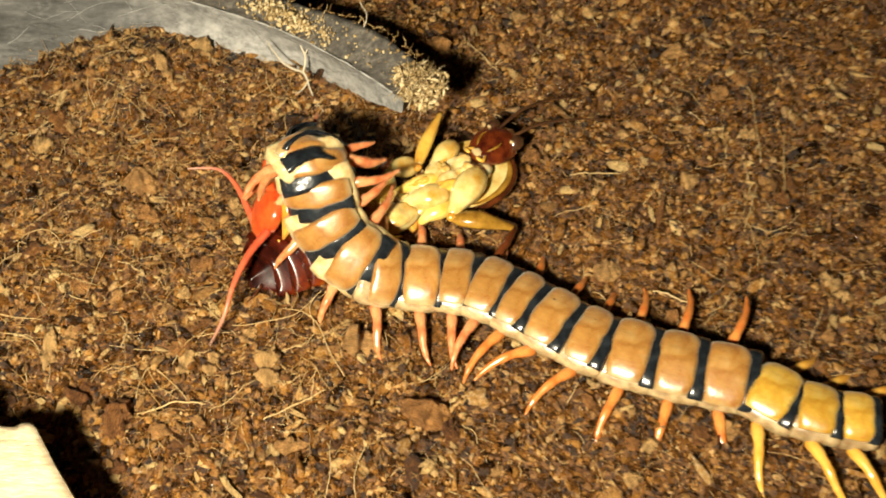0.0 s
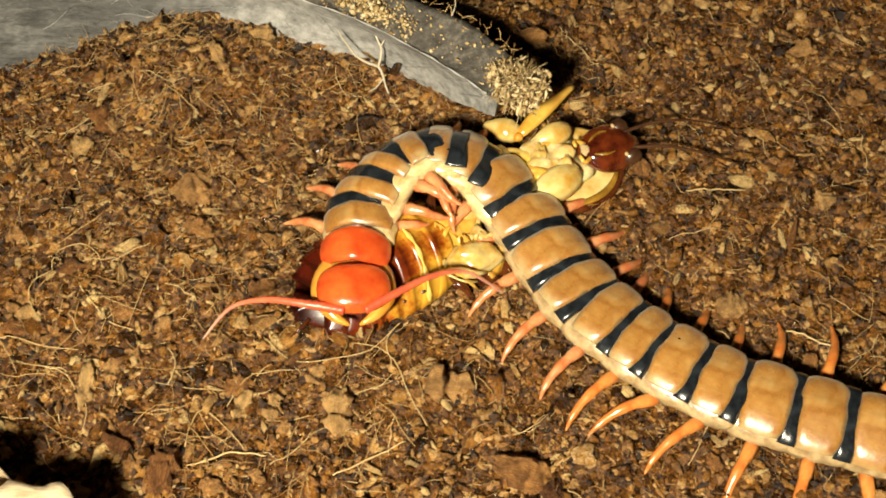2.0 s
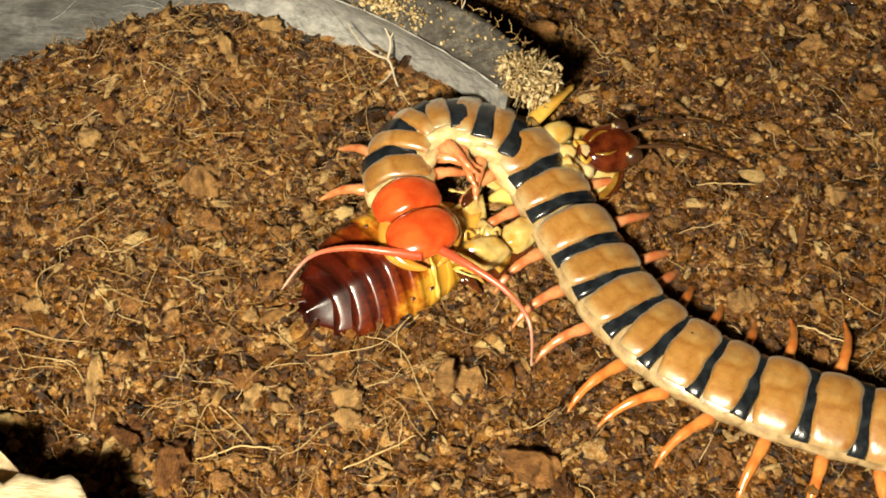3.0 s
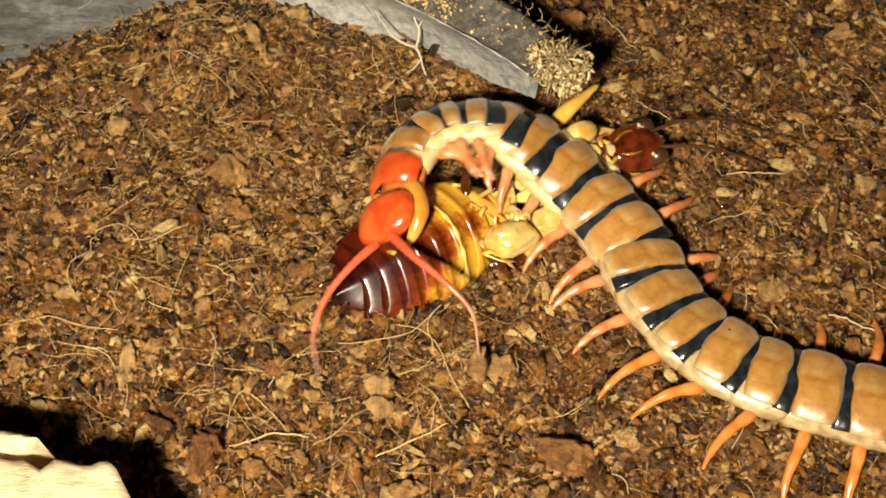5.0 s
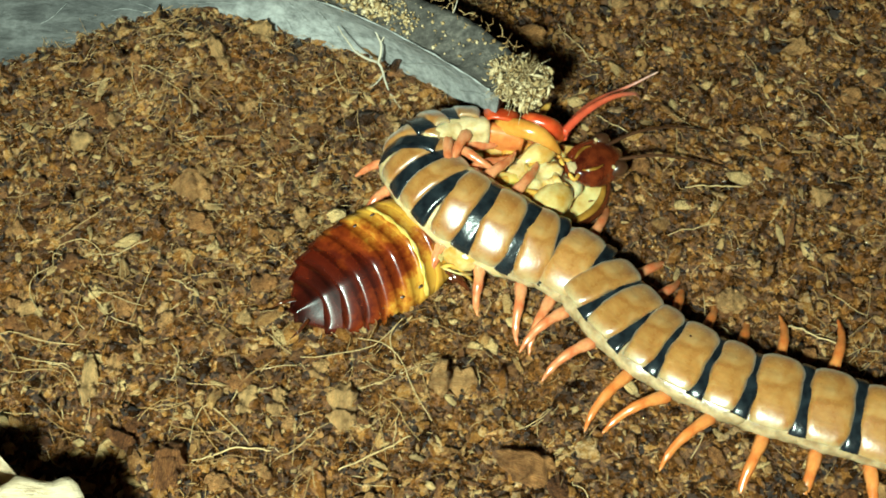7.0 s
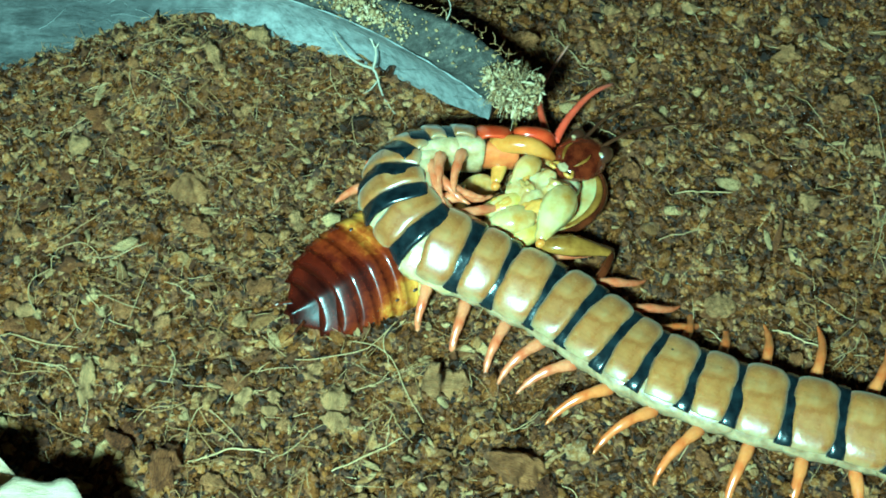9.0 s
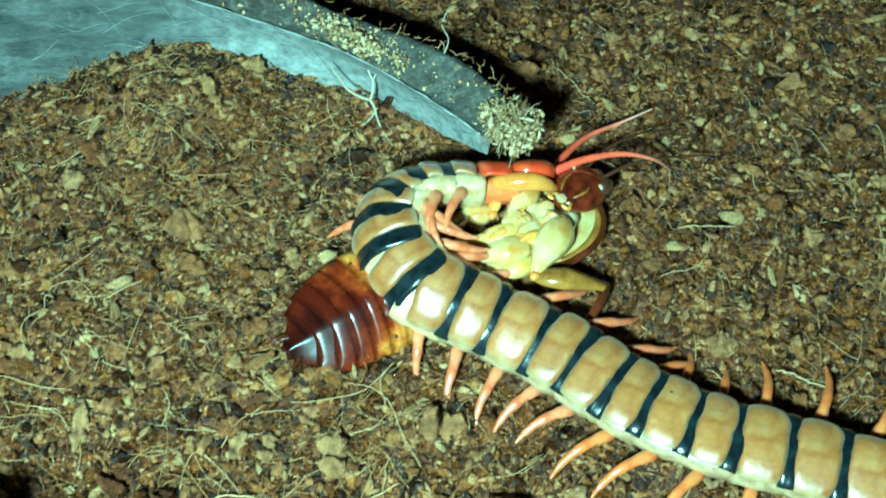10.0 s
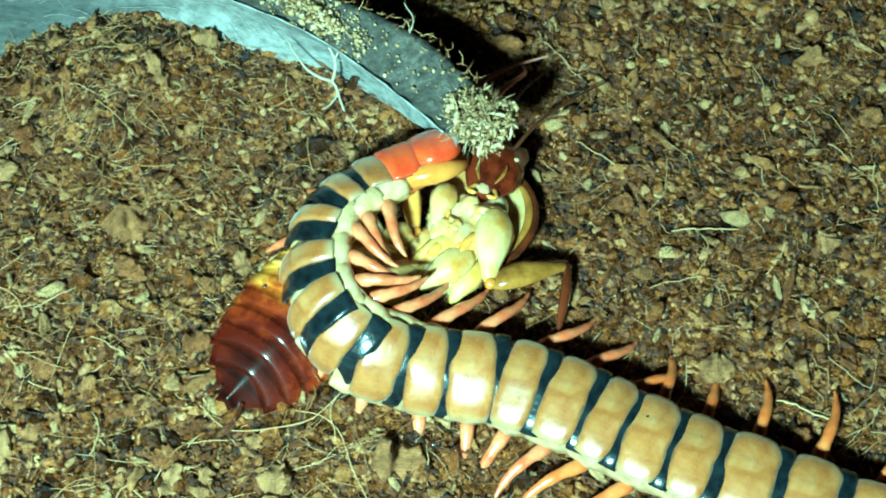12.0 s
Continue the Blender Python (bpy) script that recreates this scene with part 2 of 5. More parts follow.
m_wall = earthy("dark_tank_wall", [(0.3, (0.03, 0.028, 0.025)), (0.7, (0.05, 0.047, 0.042))], 40, 0.6)
m_amber = glossy("amber_claw", (0.5, 0.2, 0.02), (0.66, 0.34, 0.06), 200, sss=0.3)


def abdomen_material():
    """Translucent amber to dark red-brown: darkest along the middle and tail, amber towards front and margins."""
    m, nt, p = node_material("amber_abdomen")
    sep = nt.nodes.new("ShaderNodeSeparateXYZ")
    nt.links.new(coords(nt), sep.inputs[0])
    ab = nt.nodes.new("ShaderNodeMath")
    ab.operation = "ABSOLUTE"
    nt.links.new(sep.outputs[1], ab.inputs[0])
    sq = nt.nodes.new("ShaderNodeMath")
    sq.operation = "MULTIPLY"
    nt.links.new(ab.outputs[0], sq.inputs[0])
    sq.inputs[1].default_value = 26.0
    fr = nt.nodes.new("ShaderNodeMath")
    fr.operation = "MULTIPLY_ADD"
    nt.links.new(sep.outputs[0], fr.inputs[0])
    fr.inputs[1].default_value = 22.0
    nt.links.new(sq.outputs[0], fr.inputs[2])
    wob = nt.nodes.new("ShaderNodeMath")
    wob.operation = "MULTIPLY_ADD"
    nt.links.new(noise_tex(nt, 210, 6, 0.68), wob.inputs[0])
    wob.inputs[1].default_value = 0.75
    nt.links.new(fr.outputs[0], wob.inputs[2])
    col = ramp(nt, wob.outputs[0], [(0.44, (0.018, 0.0022, 0.001)), (0.7, (0.055, 0.006, 0.0018)), (0.83, (0.14, 0.022, 0.003)), (0.92, (0.28, 0.085, 0.007)), (1.0, (0.44, 0.23, 0.024))])
    # dark hind margin of every plate
    y2 = nt.nodes.new("ShaderNodeMath")
    y2.operation = "MULTIPLY"
    nt.links.new(ab.outputs[0], y2.inputs[0])
    nt.links.new(ab.outputs[0], y2.inputs[1])
    bow = nt.nodes.new("ShaderNodeMath")
    bow.operation = "MULTIPLY_ADD"
    nt.links.new(y2.outputs[0], bow.inputs[0])
    bow.inputs[1].default_value = 22.0
    nt.links.new(sep.outputs[0], bow.inputs[2])
    per = nt.nodes.new("ShaderNodeMath")
    per.operation = "MULTIPLY_ADD"
    nt.links.new(bow.outputs[0], per.inputs[0])
    per.inputs[1].default_value = 1 / 0.00317
    per.inputs[2].default_value = -0.08
    fra = nt.nodes.new("ShaderNodeMath")
    fra.operation = "FRACT"
    nt.links.new(per.outputs[0], fra.inputs[0])
    seam = ramp(nt, fra.outputs[0], [(0.0, (0.5, 0.45, 0.42)), (0.2, (0.95, 0.95, 0.95)), (0.5, (1.3, 1.3, 1.3)), (0.85, (1, 1, 1)), (0.97, (0.5, 0.45, 0.42))])
    col = mix(nt, col, seam, 1.0, "MULTIPLY")
    nt.links.new(col, p.inputs["Base Color"])
    p.inputs["Roughness"].default_value = 0.24
    p.inputs["Coat Weight"].default_value = 0.45
    p.inputs["Coat Roughness"].default_value = 0.14
    p.inputs["Subsurface Weight"].default_value = 0.1
    p.inputs["Subsurface Radius"].default_value = (0.005, 0.002, 0.0006)
    p.inputs["Subsurface Scale"].default_value = 0.3
    bump(nt, p, noise_tex(nt, 300, 4, 0.6), 0.2, 0.02)
    return m


m_abdomen = abdomen_material()


# ---- mesh helpers ----
def mesh_of(name, verts, faces, material, smooth=True):
    me = bpy.data.meshes.new(name)
    me.from_pydata((np.asarray(verts, float) * CM).tolist(), [], faces)
    me.materials.append(material)
    if smooth:
        me.polygons.foreach_set("use_smooth", [True] * len(me.polygons))
    me.update()
    return me


def part(name, me, parent, m=None, label=""):
    ob = new(name, me)
    ob.parent = parent
    if m is not None:
        ob.matrix_basis = m
    return tagged(ob, label)


def thing(name, me, m, label, category, group="", kind=""):
    ob = new(name, me)
    ob.matrix_world = m
    return tagged(ob, label, category, group, kind)


def loft(rings, cap=True):
    """Verts and faces of a skin over closed rings that have equal counts."""
    n, verts, faces = len(rings[0]), [], []
    for r in rings:
        verts += [tuple(p) for p in r]
    for i in range(len(rings) - 1):
        for j in range(n):
            a, b = i * n + j, i * n + (j + 1) % n
            faces.append((a, b, b + n, a + n))
    if cap:
        faces.append(tuple(range(n))[::-1])
        faces.append(tuple(range((len(rings) - 1) * n, len(rings) * n)))
    return verts, faces


def tube(pts, radii, sides=8, flat=1.0):
    pts = [Vector(p) for p in pts]
    rings, up = [], Vector((0.13, 0.2, 0.97))
    for i, p in enumerate(pts):
        d = (pts[min(i + 1, len(pts) - 1)] - pts[max(i - 1, 0)]).normalized()
        u = d.cross(up)
        u = u.normalized() if u.length > 1e-4 else d.orthogonal().normalized()
        v = u.cross(d)
        rings.append([p + float(radii[i]) * (math.cos(a) * u + flat * math.sin(a) * v) for a in [2 * math.pi * k / sides for k in range(sides)]])
    return loft(rings)


def joined(pieces):
    verts, faces = [], []
    for v, f in pieces:
        o = len(verts)
        verts += [tuple(p) for p in v]
        faces += [tuple(i + o for i in q) for q in f]
    return verts, faces


def curve(points, n):
    """n points on a smooth line through the given ones."""
    p = np.array(points, float)
    s = np.linspace(0, len(p) - 1, n)
    out = []
    for q in s:
        i = min(int(q), len(p) - 2)
        t = q - i
        a, b, c, d = p[max(i - 1, 0)], p[i], p[i + 1], p[min(i + 2, len(p) - 1)]
        out.append(0.5 * (2 * b + (c - a) * t + (2 * a - 5 * b + 4 * c - d) * t * t + (3 * b - a - 3 * c + d) * t ** 3))
    return np.array(out)


def blob(radii, seed, rough=0.15, rings=8, seg=12):
    """A lumpy rounded body."""
    out = []
    for i in range(rings + 1):
        th = math.pi * (0.02 + 0.96 * i / rings)
        row = []
        for j in range(seg):
            ph = 2 * math.pi * j / seg
            d = Vector((math.sin(th) * math.cos(ph), math.sin(th) * math.sin(ph), math.cos(th)))
            k = 1 + rough * noise.noise(d * 1.7 + Vector((seed * 3.1, seed, 0))) + 0.4 * rough * noise.noise(d * 4.5 + Vector((seed, 3.3, seed)))
            row.append((d.x * radii[0] * k, d.y * radii[1] * k, d.z * radii[2] * k))
        out.append(row)
    return loft(out[::-1])


# ---- ground ----
def soil_height(x, y):
    v = Vector((x * 0.35, y * 0.35, 2.0))
    h = 0.14 * noise.noise(v) + 0.1 * noise.noise(v * 3.3) + 0.07 * noise.noise(v * 9.0) + 0.04 * noise.noise(v * 22.0)
    # heap against the bark
    h += 0.45 * math.exp(-((x + 4.2) / 2.6) ** 2 - ((y - 4.6) / 1.2) ** 2)
    # rise behind the bark, shaped in to shorten the bark's cast shadow
    h += 0.6 * math.exp(-((x - 1.5) / 1.5) ** 2 - ((y - 5.2) / 1.2) ** 2)
    return h


def spaced(lo, hi, step, far):
    mid = list(np.arange(lo, hi, step))
    return [lo - far, lo - far * 0.5, lo - far * 0.2] + mid + [hi, hi + far * 0.2, hi + far * 0.5, hi + far]


def build_ground():
    xs, ys = spaced(-10, 14.5, 0.06, 16.5), spaced(-7, 13, 0.06, 17)
    verts = [(x, y, soil_height(x, y) if abs(x) < 16 else 0.0) for y in ys for x in xs]
    n = len(xs)
    faces = [(j * n + i, j * n + i + 1, (j + 1) * n + i + 1, (j + 1) * n + i) for j in range(len(ys) - 1) for i in range(n - 1)]
    ob = new("ground", mesh_of("ground", verts, faces, m_soil))
    tagged(ob, "moist dark brown coir soil with crumbs and fibres", "soil", kind="structure")


def crumb_shape(rng):
    """Twelve uneven corners of a small broken piece."""
    g = (1 + 5 ** 0.5) / 2
    v = np.array([(-1, g, 0), (1, g, 0), (-1, -g, 0), (1, -g, 0), (0, -1, g), (0, 1, g), (0, -1, -g), (0, 1, -g), (g, 0, -1), (g, 0, 1), (-g, 0, -1), (-g, 0, 1)]) / 1.9
    return v * rng.uniform(0.45, 1.5, (12, 1)) * rng.uniform(0.55, 1.45, 3)


ICO = [(0, 11, 5), (0, 5, 1), (0, 1, 7), (0, 7, 10), (0, 10, 11), (1, 5, 9), (5, 11, 4), (11, 10, 2), (10, 7, 6), (7, 1, 8), (3, 9, 4), (3, 4, 2), (3, 2, 6), (3, 6, 8), (3, 8, 9), (4, 9, 5), (2, 4, 11), (6, 2, 10), (8, 6, 7), (9, 8, 1)]


def spin(rng):
    a = rng.normal(size=(3, 3))
    q, _ = np.linalg.qr(a)
    return q


def build_crumbs(count):
    rng = np.random.default_rng(4)
    verts, faces = [], []
    for k in range(count):
        x, y = rng.uniform(-8.6, 12.0), rng.uniform(-5.5, 9.8)
        flake = k % 4 == 0
        clump = 0.5 + noise.noise(Vector((x * 1.1, y * 1.1, 9.0)))
        size = min(0.027 * math.exp(rng.normal(0, 0.55)) * (0.75 + 0.5 * clump), 0.12)
        v = crumb_shape(rng) * size
        if flake:
            v *= np.array([rng.uniform(1.4, 3.4), rng.uniform(0.7, 1.4), 0.5])
            a, tip = rng.uniform(0, 6.3), rng.normal(0, 0.4)
            c, s = math.cos(a), math.sin(a)
            v = v @ np.array([[1, 0, tip], [0, 1, 0.5 * tip], [-tip, 0, 1]]) @ np.array([[c, s, 0], [-s, c, 0], [0, 0, 1]])
        else:
            v[:, 0] *= rng.uniform(0.8, 1.8)
            v = v @ spin(rng)
        v += (x, y, soil_height(x, y) + size * rng.uniform(-0.7, 0.25))
        o = len(verts)
        verts += v.tolist()
        faces += [(a + o, b + o, c + o) for a, b, c in ICO]
    ob = new("soil_crumbs", mesh_of("soil_crumbs", verts, faces, m_crumb))
    tagged(ob, "loose brown crumbs of coconut husk on the soil", "soil", kind="stuff")


def build_flakes(count):
    """Soft torn shreds and clots of husk, paler than the soil, half sunk at all angles."""
    rng = np.random.default_rng(31)
    pieces = []
    for k in range(count):
        x = rng.uniform(-9.3, 13) if k % 3 else rng.uniform(-9.3, 2)
        y = rng.uniform(-5.8, 10.5)
        L = min(0.075 * math.exp(rng.normal(0, 0.5)), 0.28)
        v = []
        w, flat = rng.uniform(0.2, 0.65), rng.uniform(0.1, 0.28)
        for q, r in ((0, 0.0), (1, 0.62), (2, 1.0), (3, 0.6)):
            for s in range(8 if 0 < q < 4 else 1):
                a = 2 * math.pi * (s + 0.5 * q) / 8
                g = L * r * rng.uniform(0.45, 1.5)
                v.append((g * math.cos(a), w * g * math.sin(a), L * flat * ((0.55, 0.45, -0.05, -0.6)[q] + 0.25 * rng.normal())))
        f = [(0, 1 + i, 1 + (i + 1) % 8) for i in range(8)]
        for q in (0, 1):
            f += [(1 + 8 * q + i, 9 + 8 * q + i, 9 + 8 * q + (i + 1) % 8, 1 + 8 * q + (i + 1) % 8) for i in range(8)]
        v = np.array(v)
        a, t1, t2 = rng.uniform(0, 6.3), rng.normal(0, 0.3), rng.normal(0, 0.3)
        c, s = math.cos(a), math.sin(a)
        v = v @ np.array([[1, 0, t1], [0, 1, t2], [-t1, -t2, 1]]) @ np.array([[c, s, 0], [-s, c, 0], [0, 0, 1]])
        v += (x, y, soil_height(x, y) + 0.02 + 0.1 * L + rng.uniform(-0.02, 0.03))
        pieces.append((v.tolist(), f))
    v, f = joined(pieces)
    ob = new("husk_shreds", mesh_of("husk_shreds", v, f, m_flake))
    tagged(ob, "torn tan shreds of coconut husk scattered over the soil", "husk", kind="stuff")


def chip_mesh(seed):
    """A splintered flake of husk, one unit long, with ragged ends."""
    rng = np.random.default_rng(seed)
    rings = []
    for i in range(20):
        u = -1 + 2 * i / 19
        w = (1 - abs(u) ** 5 * 0.7) * (1 + 0.5 * noise.noise(Vector((u * 2.5, seed * 3.7, 0))))
        ring = []
        for j in range(18):
            a = 2 * math.pi * j / 18
            ca, sa = math.cos(a), math.sin(a)
            r = 1 + 0.5 * noise.noise(Vector((u * 3.0, 2.2 * ca + seed * 5, 2.2 * sa))) + 0.35 * noise.noise(Vector((u * 3.5, 7 * ca + seed, 7 * sa))) + rng.uniform(-0.1, 0.1)
            x = 0.5 * u + 0.12 * noise.noise(Vector((ca * 3, sa * 3, u + seed))) + 0.1 * abs(u) ** 3 * noise.noise(Vector((ca * 9, sa * 9, seed)))
            ring.append((x, 0.5 * w * math.copysign(abs(ca) ** 0.6, ca) * r, 0.2 * w * math.copysign(abs(sa) ** 0.5, sa) * r + 0.08 * math.sin(2.4 * u + seed)))
        rings.append(ring)
    v, f = loft(rings)
    return mesh_of("husk_chip", v, f, m_chip)


CHIPS_NEAR = [(-5.63, 3.26, 0.6, 110, 0.5), (-5.97, 2.67, 0.5, 10, 0.6), (-3.8, 1.72, 0.7, 20, 0.8), (-3.58, 0.89, 0.62, -40, 0.45), (-6.48, -0.63, 0.45, 60, 0.5),
              (-4.73, -1.9, 0.4, 80, 0.55), (-5.08, -2.18, 0.7, 85, 0.35), (-1.02, -2.7, 0.75, 85, 0.5), (-3.61, -3.72, 0.85, 75, 0.4), (1.84, -3.72, 0.95, -20, 0.45),
              (5.43, -0.77, 0.55, 10, 0.7), (-2.06, -2.58, 0.5, 80, 0.45), (-1.42, -2.02, 0.35, 60, 0.7), (6.5, 2.97, 0.28, 20, 0.7), (-6.8, 0.75, 0.35, 0, 0.7)]
CHIPS_MORE = [(-6.81, -2.18, 0.4, 60, 0.6), (7.33, 1.41, 0.4, 80, 0.7), (-0.54, -4.28, 0.6, 10, 0.3), (0.72, -2.23, 0.8, 0, 0.6), (-2.55, -2.53, 0.5, 70, 0.5),
              (-3.53, 4.36, 0.7, 120, 0.3), (-2.78, 5.0, 0.5, 80, 0.7), (7.52, 5.01, 0.7, 0, 0.4), (4.15, 2.03, 0.35, 10, 0.7), (-1.19, 0.58, 0.3, 0, 0.8),
              (-4.33, -3.11, 0.6, 60, 0.7), (4.74, -1.78, 0.3, 0, 0.5), (2.2, 4.95, 0.8, -15, 0.35)]


def build_chips():
    rng = np.random.default_rng(12)
    shapes = [chip_mesh(s) for s in range(7)]
    spots = CHIPS_NEAR + CHIPS_MORE
    while len(spots) < 230:
        s = float(rng.uniform(0.18, 0.42) ** 1.0)
        spots.append((float(rng.uniform(-8.5, 12)), float(rng.uniform(-5.5, 9.5)), s, float(rng.uniform(0, 180)), float(rng.uniform(0.4, 0.8))))
    for i, (x, y, s, a, asp) in enumerate(spots):
        if i >= 28 and y > 4.6 - 0.25 * abs(x + 4) and x < 1.5:
            continue
        ob = new("husk_chip", shapes[i % 7])
        ob.matrix_world = cm_pose(x, y, soil_height(x, y) + 0.02 * s + 0.01, rng.normal(0, 12), rng.normal(0, 12), a) @ Matrix.Diagonal((s, s * asp, s * 1.15, 1))
        tagged(ob, "small brown chip of coconut husk lying on the soil" if s < 0.45 else "larger orange-brown husk chip lying on the soil", "husk chip", "husk chips on the soil")


def strand(points, r, n=14, z=0.1, wave=0.05, seed=0):
    """A thin plant fibre over the soil, through the points given on plan."""
    p = curve([(a, b, 0) for a, b in points], n)
    out = []
    for i, q in enumerate(p):
        w = noise.noise(Vector((i * 0.5, seed * 2.3, 0.5)))
        out.append((q[0] + wave * 0.5 * w, q[1] + wave * 0.5 * noise.noise(Vector((i * 0.4, seed, 7.5))), soil_height(q[0], q[1]) + z + wave * w))
    return tube(out, [r * (0.55 + 0.45 * math.sin(math.pi * (0.12 + 0.76 * i / (n - 1)))) for i in range(n)], 5)


STRANDS = [[(4.88, 1.49), (5.43, 1.55), (5.98, 1.6)], [(-6.0, -0.04), (-6.01, 0.31), (-5.66, 0.5), (-5.29, 0.31), (-5.1, -0.04)], [(-6.01, 0.02), (-6.3, -0.26), (-6.29, -0.59), (-6.04, -0.97)],
           [(-5.49, -0.32), (-5.2, -0.7), (-4.82, -1.08), (-4.44, -1.19)], [(-7.14, -1.45), (-6.44, -1.31), (-5.77, -1.5), (-5.3, -1.57)], [(-6.27, -1.76), (-5.62, -1.88), (-5.3, -2.17), (-5.1, -2.66)],
           [(-3.36, -3.33), (-3.35, -2.95), (-3.2, -2.66), (-2.83, -2.9), (-2.45, -3.33)], [(-3.29, -3.61), (-2.7, -3.43), (-2.1, -3.47)], [(-1.06, -3.75), (-0.46, -3.47), (0.05, -3.19)]]
STRANDS_B = [[(-0.81, -1.55), (-0.4, -1.61), (-0.13, -1.86), (0.05, -2.37), (0.36, -2.95)], [(-2.32, -1.34), (-1.84, -1.76), (-1.21, -1.81), (-0.58, -1.66), (-0.04, -1.13)],
             [(8.76, 3.91), (8.98, 3.83), (8.96, 3.02), (8.86, 1.76)], [(8.23, 2.83), (8.16, 1.9)], [(9.55, 2.71), (9.29, 1.69), (9.2, 0.81)], [(8.2, 0.05), (8.65, 1.19)],
             [(6.18, 3.06), (6.39, 2.72), (6.39, 2.34)], [(2.85, 5.26), (3.1, 4.97), (3.71, 4.38)], [(6.22, -1.29), (6.57, -1.4), (7.08, -1.61)], [(3.46, 3.22), (4.17, 2.69)], [(-0.1, -1.2), (-0.3, -1.5), (-0.2, -1.9)]]


def build_strands():
    for i, pts in enumerate(STRANDS + STRANDS_B):
        r = 0.015 if i in (0, 7, 8, 17) else 0.009
        v, f = strand(pts, r, seed=i)
        straight = i in (0, 12, 14, 17, 18)
        thing("straw" if straight else "root_fibre", mesh_of("fibre", v, f, m_straw), pose(0, 0, 0),
              "pale dry straw lying on the soil" if straight else "thin pale curling root fibre on the soil", "straw" if straight else "root fibre", "loose fibres")
    # the fine tangle nobody could count
    rng = np.random.default_rng(21)
    pieces = []
    hubs = [(-4.2, -0.6), (-3.0, -1.6), (-2.6, -0.6), (-5.4, -1.8), (-1.2, -3.3), (-3.0, -3.4), (-3.2, 2.6), (8.8, 0.6), (6.9, -1.5), (0.4, -1.6), (-5.4, 3.6), (-4.0, 4.4)]
    for k in range(780):
        if k % 3 == 0:
            hx, hy = hubs[int(rng.integers(len(hubs)))]
            x, y = rng.normal(hx, 0.7), rng.normal(hy, 0.6)
        else:
            x, y = rng.uniform(-8, 11.5), rng.uniform(-5.5, 8)
        a, L, bend = rng.uniform(0, 6.3), rng.uniform(0.25, 1.3), rng.normal(0, 0.28)
        pts = [(x, y)]
        for s in range(3):
            x, y, a = x + L / 3 * math.cos(a), y + L / 3 * math.sin(a), a + bend
            pts.append((x, y))
        pieces.append(strand(pts, rng.uniform(0.003, 0.0085), 8, z=rng.uniform(0.03, 0.12), wave=0.1, seed=k))
    v, f = joined(pieces)
    ob = new("fine_fibres", mesh_of("fine_fibres", v, f, m_fibre))
    tagged(ob, "tangle of fine coir fibres in the soil", "fibres", kind="stuff")


def build_fuzz(count):
    """Short hairs of coir that stand and lie all over the soil."""
    rng = np.random.default_rng(77)
    verts, faces = [], []
    for k in range(count):
        x, y = (rng.uniform(-9, 13), rng.uniform(-5.8, 10.5)) if k % 3 else (rng.uniform(-8.5, 1), rng.uniform(0, 6.5))
        a, L, r = rng.uniform(0, 6.3), min(0.15 * math.exp(rng.normal(0, 0.5)), 0.6), rng.uniform(0.003, 0.007)
        bend, rise = rng.normal(0, 0.22), rng.normal(0.1, 0.25)
        z = soil_height(x, y) + rng.uniform(0.02, 0.1)
        o = len(verts)
        for q in range(4):
            nx, ny = -math.sin(a), math.cos(a)
            w = r * (1, 1, 0.8, 0.3)[q]
            verts += [(x + nx * w, y + ny * w, z), (x - nx * w, y - ny * w, z), (x, y, z + 1.4 * w)]
            x, y, z, a = x + L / 3 * math.cos(a), y + L / 3 * math.sin(a), z + rise * L / 3, a + bend
        for q in range(3):
            for i in range(3):
                j = (i + 1) % 3
                faces.append((o + 3 * q + i, o + 3 * q + j, o + 3 * q + 3 + j, o + 3 * q + 3 + i))
    ob = new("coir_fuzz", mesh_of("coir_fuzz", verts, faces, m_fibre))
    tagged(ob, "short golden hairs of coir all over the soil", "fibres", kind="stuff")


